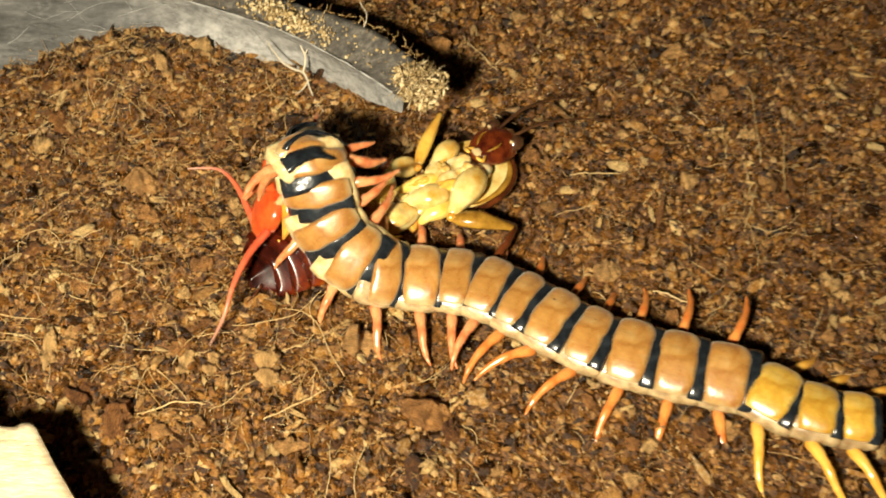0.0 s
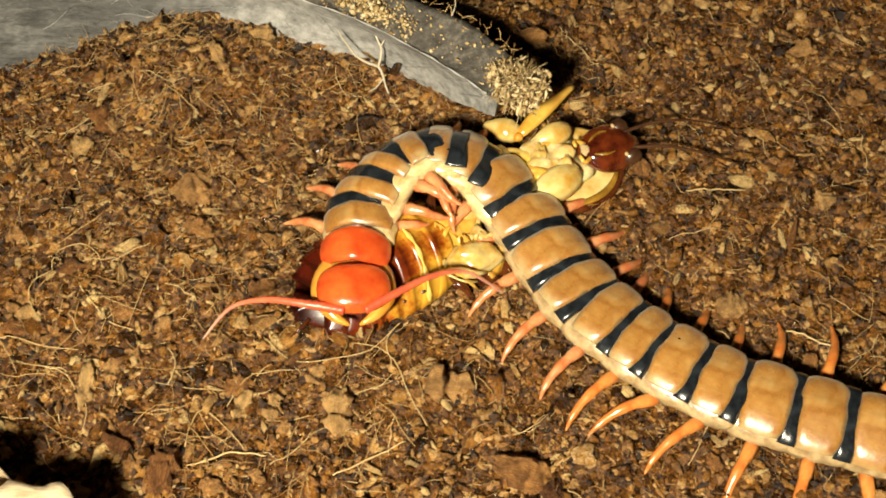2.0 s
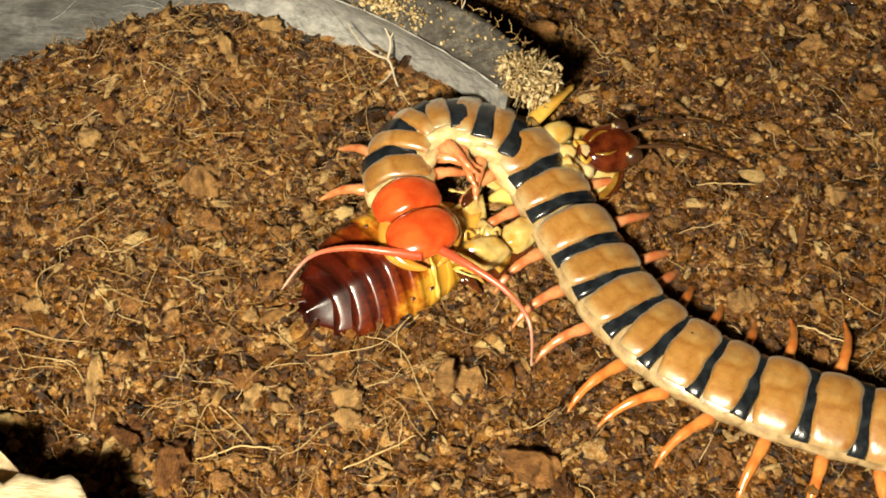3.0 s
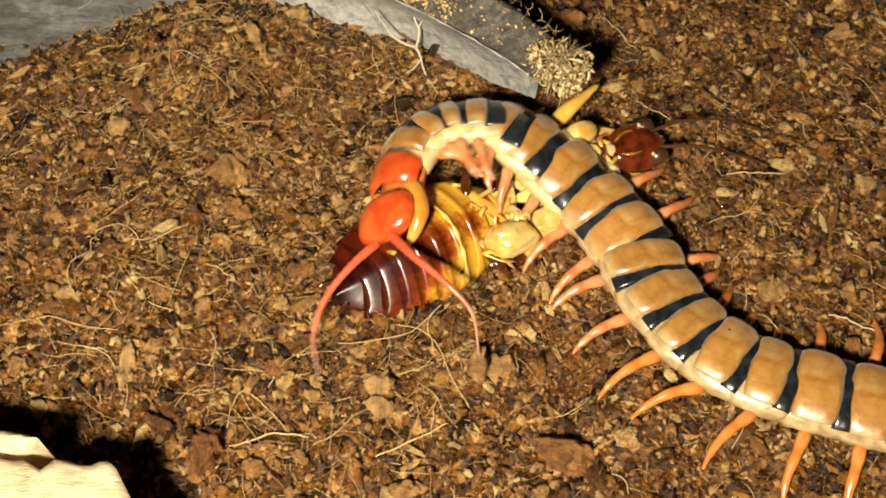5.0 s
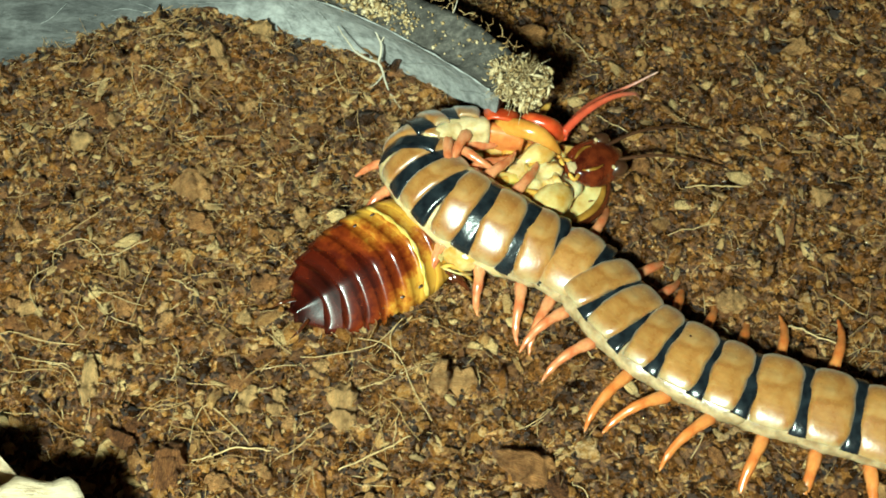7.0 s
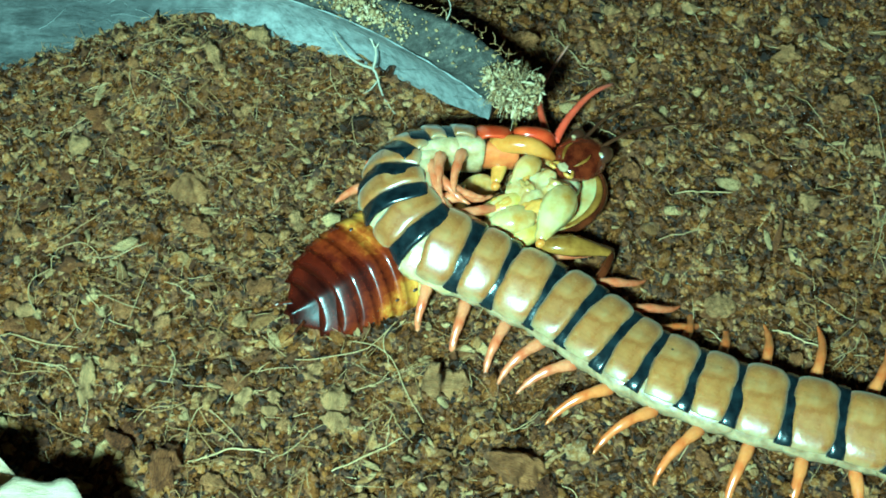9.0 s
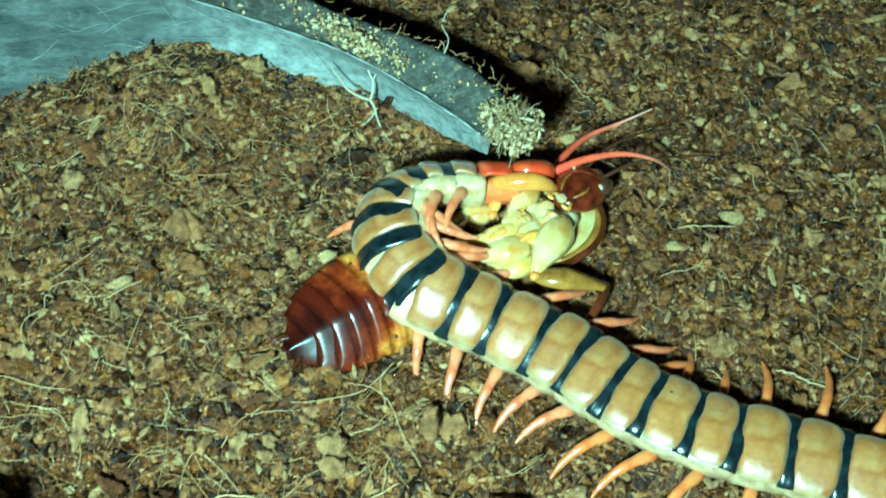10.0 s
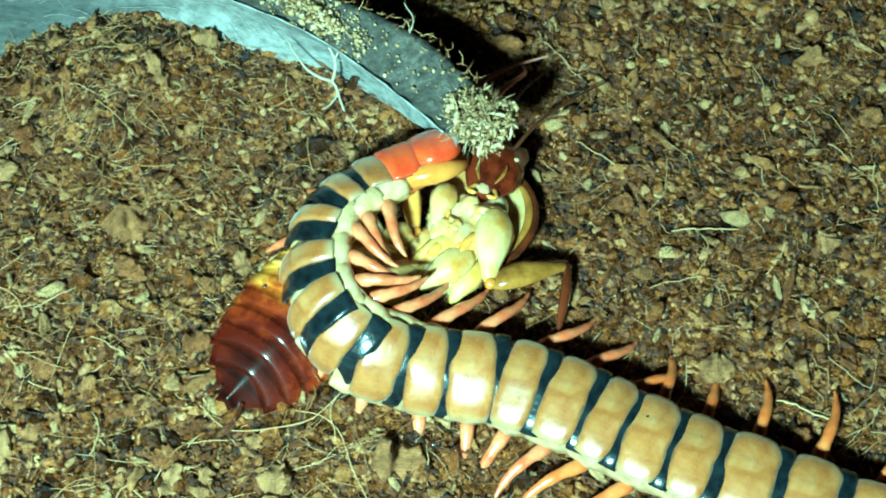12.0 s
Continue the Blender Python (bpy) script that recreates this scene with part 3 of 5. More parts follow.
# ---- bark, moss, wood ----
def build_bark():
    n_along = 90
    rim = curve([(-11.5, 5.2, 0.6), (-8.6, 6.2, 0.9), (-6.8, 6.45, 1.0), (-4.7, 6.35, 1.05), (-2.5, 5.36, 1.2), (-0.78, 4.3, 1.45), (0.66, 2.75, 2.0), (1.35, 1.95, 2.2)], n_along)
    foot = curve([(-11.5, 1.8, -0.3), (-8.4, 3.2, -0.2), (-7.1, 4.0, -0.15), (-6.1, 4.8, -0.1), (-4.4, 5.6, -0.1), (-2.3, 4.9, 0.0), (-0.5, 4.45, 0.1), (0.9, 3.2, 0.6), (1.5, 2.25, 1.3)], n_along)
    back = curve([(-12, 6.9, 0.6), (-8.8, 7.6, 0.9), (-6.9, 7.7, 1.0), (-4.6, 7.5, 1.05), (-2.5, 6.45, 1.2), (-0.95, 5.4, 1.4), (0.85, 3.95, 2.0), (1.9, 2.75, 2.15)], n_along)
    low = back + np.array([0, 0.5, -2.5]) * np.linspace(1.0, 0.35, n_along)[:, None]
    rings = []
    for i in range(n_along):
        r, f, b, l = rim[i], foot[i], back[i], low[i]
        ring = []
        for a, c, n in ((f, r, 8), (r, b, 8), (b, l, 4), (l, f, 4)):
            for k in range(n):
                t = k / n
                p = np.array(a) * (1 - t) + np.array(c) * t
                w = 0.07 * noise.noise(Vector(p * 2.2)) + 0.05 * noise.noise(Vector(p * 5.0)) + 0.03 * noise.noise(Vector(p * 11.0))
                if c is r:
                    p = p + np.array([0.12, 0.16, 0]) * math.sin(math.pi * t)
                if a is r and k == 0:
                    w += 0.05
                ring.append(p + np.array([0.2, -0.3, 0.85]) * w)
        rings.append(ring)
    n = len(rings[0])
    verts, faces = loft(rings)
    quads, ends = faces[:-2], faces[-2:]
    bark = new("bark_piece")
    bark.location = (-4 * CM, 6 * CM, 0)
    tagged(bark, "curved grey weathered bark piece sunk into the soil", "bark")
    off = np.array([-4, 6, 0])
    inner = [q for j, q in enumerate(quads) if j % n < 8]
    outer = [q for j, q in enumerate(quads) if j % n >= 8] + ends
    for nm, fs, mat, lab in (("inner_face", inner, m_bark_face, "silvery fibrous inner face"), ("rough_rim", outer, m_bark_top, "dark speckled bark rim")):
        used = sorted({i for q in fs for i in q})
        at = {v: i for i, v in enumerate(used)}
        part(nm, mesh_of(nm, np.array([verts[i] for i in used]) - off, [tuple(at[i] for i in q) for q in fs], mat), bark, label=lab)
    # pale veins and web strands on the inner face, splinters on the far edge
    rng = np.random.default_rng(5)
    pieces = []
    for k in range(60):
        i0, t0 = int(rng.integers(20, 84)), rng.uniform(0.05, 0.95)
        m = int(rng.integers(3, 8))
        pts = []
        drift, sag = rng.normal(0, 0.06), rng.uniform(0, 6.3)
        for s in range(m):
            i = min(i0 + s, n_along - 1)
            t = min(max(t0 + drift * s + 0.02 * math.sin(s + sag), 0.0), 1.0)
            pts.append(np.array(foot[i]) * (1 - t) + np.array(rim[i]) * t + np.array([0.1, 0.14, 0]) * math.sin(math.pi * t) + np.array([-0.02, -0.04, 0.03]))
        pieces.append(tube(pts, [rng.uniform(0.002, 0.0045)] * m, 4))
    v, f = joined(pieces)
    web = part("web", mesh_of("web", np.array(v) - off, f, m_web), bark)
    tagged(web, "pale web strands on the bark face", kind="stuff")
    pieces = []
    for k in range(90):
        i = int(rng.integers(40, 89))
        p = np.array(back[i]) + np.array([rng.normal(0, 0.05), rng.normal(0, 0.06), 0.05])
        d = np.array([rng.normal(0.4, 0.5), rng.normal(0.0, 0.6), abs(rng.normal(0.2, 0.3))])
        d = d / np.linalg.norm(d) * rng.uniform(0.06, 0.24)
        pieces.append(tube([p, p + d * 0.5 + rng.normal(0, 0.02, 3), p + d], [0.007, 0.006, 0.003], 4))
    v, f = joined(pieces)
    part("frayed_edge", mesh_of("frayed_edge", np.array(v) - off, f, m_fibre), bark, label="frayed splinters on the far edge")
    # torn pale fibres along the lip where face and rim meet
    lip = [rim[i] + np.array([0.02, -0.03, 0.07 + 0.03 * noise.noise(Vector((i * 0.4, 3.0, 1.0)))]) for i in range(24, 89)]
    v, f = tube(lip, [0.014 + 0.008 * math.sin(1.3 * i) for i in range(65)], 5)
    part("lip", mesh_of("lip", np.array(v) - off, f, m_web), bark, label="pale torn lip of the bark")
    # crumbs lodged on the rim
    pieces = []
    for k in range(900):
        q = min(rng.choice([62, 66]) + rng.normal(0, 3.2), 87) if k % 6 else rng.uniform(30, 88)
        i, fr = int(q), q - int(q)
        t = min(max(rng.normal(0.45, 0.2), 0.05), 0.98) if k % 6 else rng.uniform(0.1, 0.95)
        ra, rb = rim[i] * (1 - fr) + rim[i + 1] * fr, back[i] * (1 - fr) + back[i + 1] * fr
        p = ra * (1 - t) + rb * t
        heap = 0.16 * math.exp(-((q - 64) / 4) ** 2 - ((t - 0.45) / 0.25) ** 2) if k % 6 else 0.0
        pieces.append((crumb_shape(rng) * min(0.02 * math.exp(rng.normal(0, 0.5)), 0.06) @ spin(rng) + p + np.array([0, 0, 0.03 + heap * rng.uniform(0, 1)]), ICO))
    v, f = joined(pieces)
    ob = new("bark_crumbs", mesh_of("bark_crumbs", v, f, m_moss))
    tagged(ob, "tan soil crumbs lodged on the bark rim", "soil", kind="stuff")
    # the forked root that clings to the face
    fork = (-0.55, 4.05, 0.62)
    root = new("root")
    root.location = Vector(fork) * CM
    tagged(root, "pale forked root clinging to the bark face", "root")
    arms = (([fork, (-0.82, 4.1, 0.7), (-1.0, 4.22, 0.76), (-1.15, 4.4, 0.86), (-1.3, 4.62, 0.98)], 0.03), ([fork, (-0.5, 4.22, 0.78), (-0.56, 4.42, 0.92), (-0.74, 4.62, 1.08), (-0.95, 4.82, 1.2)], 0.028), ([(-0.53, 4.3, 0.85), (-0.42, 4.46, 0.98), (-0.44, 4.66, 1.14)], 0.018),
            ([fork, (-0.46, 3.92, 0.44), (-0.38, 3.72, 0.22), (-0.14, 3.36, 0.14)], 0.028), ([(-0.46, 3.92, 0.44), (-0.6, 3.78, 0.34), (-0.74, 3.7, 0.32)], 0.02))
    for pts, r in arms:
        p = curve(pts, 14)
        p = [q + 0.015 * np.array([noise.noise(Vector(q * 9)), noise.noise(Vector(q * 9 + 5.0)), 0]) - np.array(fork) for q in p]
        v, f = tube(p, [r * (1 - 0.65 * i / 13) for i in range(14)], 6)
        part("root_arm", mesh_of("root_arm", v, f, m_root), root)
    hair = curve([(0.78, 3.95, 1.98), (0.86, 4.0, 2.3), (0.74, 4.02, 2.65), (0.86, 4.1, 2.95)], 12)
    v, f = tube(hair, [0.016 - 0.0009 * i for i in range(12)], 5)
    thing("plant_hair", mesh_of("plant_hair", v, f, m_root), pose(0, 0, 0), "thin pale plant hair standing on the bark edge", "plant fibre")


def build_moss():
    rng = np.random.default_rng(8)
    pieces = []
    tufts = [(-0.28, 0.24, -0.02, 0.26), (0.05, 0.06, 0.04, 0.32), (0.34, -0.12, 0.0, 0.27), (0.02, 0.42, -0.06, 0.22), (0.16, -0.36, -0.08, 0.24), (0.42, 0.2, -0.08, 0.2), (-0.2, -0.1, -0.06, 0.2)]
    for k in range(1700):
        cx, cy, cz, rad = tufts[k % 7]
        d = rng.normal(size=3)
        d = d / np.linalg.norm(d)
        d = d * rng.uniform(0.1, 1.0) ** 0.45 * (1 + 0.5 * noise.noise(Vector(d * 2.5 + np.array([k % 7, 0, 0])))) * rad * np.array([1, 1, 0.75]) + (cx, cy, cz)
        v = crumb_shape(rng) * min(0.022 * math.exp(rng.normal(0, 0.5)), 0.07)
        v *= np.array([1.0, rng.uniform(0.6, 2.4), 0.6])
        pieces.append((v @ spin(rng) + d, ICO))
    for k in range(420):
        d = rng.normal(size=3)
        d = d / np.linalg.norm(d) * rng.uniform(0.3, 1.0) * np.array([0.46, 0.48, 0.28])
        e = d + rng.normal(0, 0.13, 3)
        pieces.append(tube([d, (d + e) / 2 + rng.normal(0, 0.04, 3), e], [0.007, 0.006, 0.003], 4))
    v, f = joined(pieces)
    thing("moss_clump", mesh_of("moss_clump", v, f, m_moss), cm_pose(1.82, 2.3, 2.1), "crumbly pale dry moss clump on the bark tip", "moss")


def build_wood():
    rows = []
    for i in range(26):
        x = -8.2 + 3.66 * i / 25
        ring = []
        edge = -4.58 + 0.12 * noise.noise(Vector((x * 3, 0.3, 0))) + 0.09 * noise.noise(Vector((x * 9, 0.3, 0)))
        slant = 0.3 * max(0, x + 4.5)
        for y, z in ((-7.6, 0), (-7.6, 1.75), (-6.8, 1.8), (-6.0, 1.82), (-5.4, 1.8), (edge - 0.14, 1.8), (edge, 1.72), (edge + 0.04, 1.3), (edge - 0.05, 0.7), (edge - 0.1, -0.2)):
            ring.append((x + 0.1 * noise.noise(Vector((y * 3, z, 5))) - 0.65 * (y + 4.6) * (i / 25) ** 3, y - slant, z + 0.06 * noise.noise(Vector((x * 4, y * 4, z))) + 0.03 * noise.noise(Vector((x * 12, y * 12, z)))))
        rows.append(ring)
    v, f = loft(rows)
    thing("wood_block", mesh_of("wood_block", v, f, m_wood), pose(0, 0, 0), "pale rough-cut wood block standing on the soil", "wood")
    rows = []
    for i in range(9):
        x = -7.6 + 2.0 * i / 8
        w = 0.16 * (1 - (i / 8) ** 4) + 0.02
        yc = -4.22 + 0.06 * noise.noise(Vector((x * 4, 1.3, 0)))
        rows.append([(x + 0.05 * math.sin(z * 3), yc + s * w, z) for s, z in ((-1, -0.2), (-1.1, 0.9), (-1, 1.72), (0, 1.8), (1, 1.72), (1.15, 0.9), (1, -0.2))])
    v, f = loft(rows)
    thing("wood_splinter", mesh_of("wood_splinter", v, f, m_wood), pose(0, 0, 0), "pale upright wood splinter beside the wood block", "wood")


def build_tank():
    for nm, x0, x1, y0, y1, z0, z1 in (("wall_west", -28, -27, -25, 31, -1, 42), ("wall_east", 31, 32, -25, 31, -1, 42), ("wall_north", -28, 32, 30, 31, -1, 42), ("wall_south", -28, 32, -25, -24, -1, 42), ("ceiling", -28, 32, -25, 31, 42, 43)):
        v = [(x, y, z) for x in (x0, x1) for y in (y0, y1) for z in (z0, z1)]
        f = [(0, 1, 3, 2), (4, 6, 7, 5), (0, 4, 5, 1), (2, 3, 7, 6), (0, 2, 6, 4), (1, 5, 7, 3)]
        ob = new(nm, mesh_of(nm, v, f, m_wall, smooth=False))
        tagged(ob, "plain dark wall of the tank" if nm != "ceiling" else "plain dark lid of the tank", "wall" if nm != "ceiling" else "lid", kind="structure")


build_ground()
build_tank()
build_bark()
build_moss()
build_wood()
build_chips()
build_strands()

# ---- centipede ----
LENGTHS = [0.8, 0.62, 0.58, 0.56, 0.54, 0.63, 0.66, 0.72, 0.79, 0.68, 0.78, 0.67, 0.72, 0.61, 0.74, 0.69, 0.83, 0.82, 0.89, 0.86, 0.74, 0.62]
WIDTHS = [0.58, 0.58, 0.58, 0.63, 0.64, 0.65, 0.65, 0.65, 0.66, 0.66, 0.66, 0.66, 0.66, 0.66, 0.66, 0.65, 0.64, 0.63, 0.6, 0.57, 0.52, 0.48]
HOME = Vector((3.0, -1.0, 0.0))
centipede = new("centipede")
centipede.location = HOME * CM
tagged(centipede, "large orange centipede with black bands and a red head", "centipede")


def plate(length, width, x0, x1, drop=0.23, top=0.0, n=19, belly=0.05, rows=10, taper=0.9, dip=0.0, corner=0.1, wave=0.0, seed=0, lift=0.04):
    """A gently arched back plate from x0 to x1, with two shallow creases, rolled side margins and an uneven hind edge."""
    rings = []
    rng = random.Random(seed)
    ph = [rng.uniform(0, 6.28) for _ in range(4)]
    for i in range(rows):
        u = i / (rows - 1)
        x = x0 + (x1 - x0) * u
        s = 1 - (1 - taper) * abs(2 * u - 1) ** 3.4
        rise = lift * (1 - abs(2 * u - 1) ** 6) - dip * u ** 3
        arc = []
        for j in range(n):
            a = math.sin(0.5 * math.pi * (-1 + 2 * j / (n - 1)))
            xa = (x0 + x1) / 2 + (x - (x0 + x1) / 2) * (1 - corner * abs(a) ** 5.0)
            xa += wave * (math.sin(5 * a + ph[0]) + 0.7 * math.sin(9 * a + ph[1])) * abs(2 * u - 1) ** 2
            crease = 0.012 * math.exp(-((abs(a) - 0.3) / 0.07) ** 2)
            bumps = 0.01 * math.sin(4 * u + ph[2]) * math.sin(5 * a + ph[3])
            arc.append((xa, a * width * s, top + rise + bumps - crease - drop * abs(a) ** 1.8 - 0.07 * abs(a) ** 9))
        under = [(x, y * 0.96, z - belly) for x, y, z in arc[::-1]]
        rings.append(arc + under)
    return loft(rings)


def leg_shape(length, thick):
    """A jointed leg that leaves the flank along +y, arches a little and comes down to a claw."""
    pts = curve([(0, 0, 0), (0.02, 0.24, 0.06), (0.06, 0.55, 0.05), (0.09, 0.88, -0.09), (0.06, 1.15, -0.23), (0.0, 1.34, -0.3)], 20)
    pts = pts * length
    rad = [thick * r for r in np.interp(np.linspace(0, 1, 20), [0, 0.1, 0.27, 0.31, 0.5, 0.54, 0.74, 0.78, 0.92, 1], [1.1, 1.35, 1.2, 1.0, 1.02, 0.82, 0.72, 0.52, 0.34, 0.06])]
    return tube(pts, rad, 8)


def band_width(k):
    return float(np.interp(k, [1, 2, 3, 7, 8, 9, 10, 11, 13, 18, 19, 21], [0.08, 0.2, 0.24, 0.23, 0.17, 0.12, 0.12, 0.13, 0.13, 0.14, 0.1, 0.07]))


def build_segment(k):
    """Back plate k, 1 to 21, with its dark hind band, flanks and two legs."""
    L, w = LENGTHS[k], WIDTHS[k]
    rings = []
    for i in range(10):
        u = i / 9
        x = -L * 0.68 + L * 1.36 * u
        s = (0.93 if k < 9 else 0.86) + (0.07 if k < 9 else 0.14) * math.sin(math.pi * u) ** 0.6 - (0.26 if k == 1 else 0.0)
        puff = [1 + 0.07 * noise.noise(Vector((x * 8 + k * 3.1, 2.5 * math.cos(2 * math.pi * j / 20), 2.5 * math.sin(2 * math.pi * j / 20)))) for j in range(20)]
        rings.append([(x, math.cos(a) * w * (1.09 if k < 9 else 1.03) * s * puff[round(a * 10 / math.pi) % 20], -0.46 + math.sin(a) * (0.3 if math.sin(a) > 0 else 0.34) * s) for a in [2 * math.pi * j / 20 for j in range(20)]])
    v, f = loft(rings)
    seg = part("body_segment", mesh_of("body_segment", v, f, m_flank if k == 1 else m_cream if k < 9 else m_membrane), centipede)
    band, before = band_width(k), band_width(k - 1)
    if k == 1:
        v, f = plate(L, w, -L * 0.56, L * 0.5, drop=0.26, lift=0.06, taper=0.86, corner=0.22)
        part("back_plate", mesh_of("back_plate", v, f, m_red), seg)
    else:
        mat = m_tan if k < 19 else m_yellow
        v, f = plate(L, w, -L * 0.5 + band * 0.5, L * 0.5 - before * 0.45, drop=0.22 if k < 11 else 0.13, top=0.0, dip=0.02, taper=0.93, corner=0.16, wave=0.012, seed=k)
        part("back_plate", mesh_of("back_plate", v, f, mat), seg)
        v, f = plate(L, w * 0.99, -L * 0.5 - band * 0.5 - 0.06, -L * 0.5 + band * 0.5 + 0.06, drop=0.22 if k < 11 else 0.13, top=-0.045, taper=0.97, corner=-0.06, wave=0.01, seed=k + 50, lift=0.03)
        part("dark_band", mesh_of("dark_band", v, f, m_black), seg, label="glossy black hind band")
    if k in (14, 15):
        v, f = blob((0.03, 0.022, 0.012), k, 0.4, 5, 7)
        part("dark_speck", mesh_of("dark_speck", v, f, m_black), seg, cm_pose(0.12 if k == 14 else 0.0, -0.2, -0.0), "tiny dark speck")
    return seg


LEG_MESH = {}


def add_legs(seg, k):
    yaw = float(np.interp(k, [2, 6, 8, 10, 11, 12, 13, 14, 15, 16, 17, 18, 20], [-10, -28, -20, -6, 10, 22, 26, 30, 20, 4, -2, -24, -44]))
    back_yaw = float(np.interp(k, [2, 8, 11, 13, 14, 16, 17, 19, 21], [-15, 0, 14, 22, 10, 6, 0, -15, -50]))
    L = float(np.interp(k, [2, 7, 9, 11, 16, 20], [0.64, 0.68, 0.8, 0.88, 0.94, 1.08]))
    thick = 0.086 if k < 19 else 0.092
    out = []
    for side in (1, -1):
        reach = L * (0.95 if side == 1 else 1.0 if k > 10 else 1.08)
        key = round(reach, 1), k < 19, k > 12
        if key not in LEG_MESH:
            v, f = leg_shape(key[0], thick)
            LEG_MESH[key] = mesh_of("leg", v, f, m_tail_leg if k > 18 else m_rear_leg if k > 12 else m_leg)
        turn = -yaw if side == 1 else 180 + back_yaw
        m = cm_pose(0, side * WIDTHS[k] * 0.9, -0.6, 0, 0, turn)
        out.append((part("leg", LEG_MESH[key], seg, m), side, turn))
    return out


segments, legs = [], []
for k in range(1, 22):
    s = build_segment(k)
    segments.append(s)
    if k > 1:
        legs.append(add_legs(s, k))


def build_head():
    L, w = LENGTHS[0], WIDTHS[0]
    rings = []
    for i in range(15):
        u = i / 14
        x = -0.5 * L + L * u
        s = max(1 - abs(2 * u - 0.84) ** 2.8 * 0.66, 0.0) ** 0.55 * 1.02
        ring = []
        for j in range(24):
            a = 2 * math.pi * j / 24
            dent = 0.03 * math.exp(-(math.cos(a) / 0.16) ** 2) * max(0.0, u - 0.35) if math.sin(a) > 0 else 0.0
            ring.append((x, math.cos(a) * w * s, -0.2 + (0.25 if math.sin(a) > 0 else 0.2) * math.sin(a) * s ** 0.8 - dent))
        rings.append(ring)
    v, f = loft(rings)
    head = part("head", mesh_of("head", v, f, m_red), centipede, label="glossy red-orange head shield")
    for side in (1, -1):
        pts = curve([(-0.75, side * 0.3, -0.4), (-0.4, side * 0.48, -0.4), (-0.05, side * 0.52, -0.42), (0.25, side * 0.34, -0.48), (0.42, side * 0.08, -0.52)], 14)
        v, f = tube(pts, np.interp(np.linspace(0, 1, 14), [0, 0.25, 0.5, 0.75, 1], [0.14, 0.17, 0.16, 0.1, 0.02]), 12)
        part("venom_claw", mesh_of("venom_claw", v, f, m_amber), head, label="amber venom claw")
        v, f = blob((0.05, 0.035, 0.03), 6, 0.1, 6, 8)
        part("eye", mesh_of("eye", v, f, m_black), head, cm_pose(0.2, side * 0.4, -0.12))
    feelers = []
    for side in (1, -1):
        pts = curve([(0, 0, 0), (0.5, side * 0.26, 0.12), (1.1, side * 0.56, 0.12), (1.7, side * 0.68, -0.04), (2.3, side * 0.4, -0.2)], 46)
        rad = [0.085 * (1 - 0.82 * i / 45) * (1.1 if i % 2 else 0.92) for i in range(46)]
        v, f = tube(pts, rad, 8)
        feelers.append(part("feeler", mesh_of("feeler", v, f, m_feeler), head, cm_pose(0.36, side * 0.16, -0.16, 0, 0, side * 25), "segmented red feeler"))
    return head, feelers


head, feelers = build_head()


# ---- cockroach ----
roach = new("cockroach")
roach.location = (0.5 * CM, 0, 0)
ROACH = Vector((0.5, 0, 0))
tagged(roach, "torn brown cockroach with amber abdomen and pale innards", "cockroach")


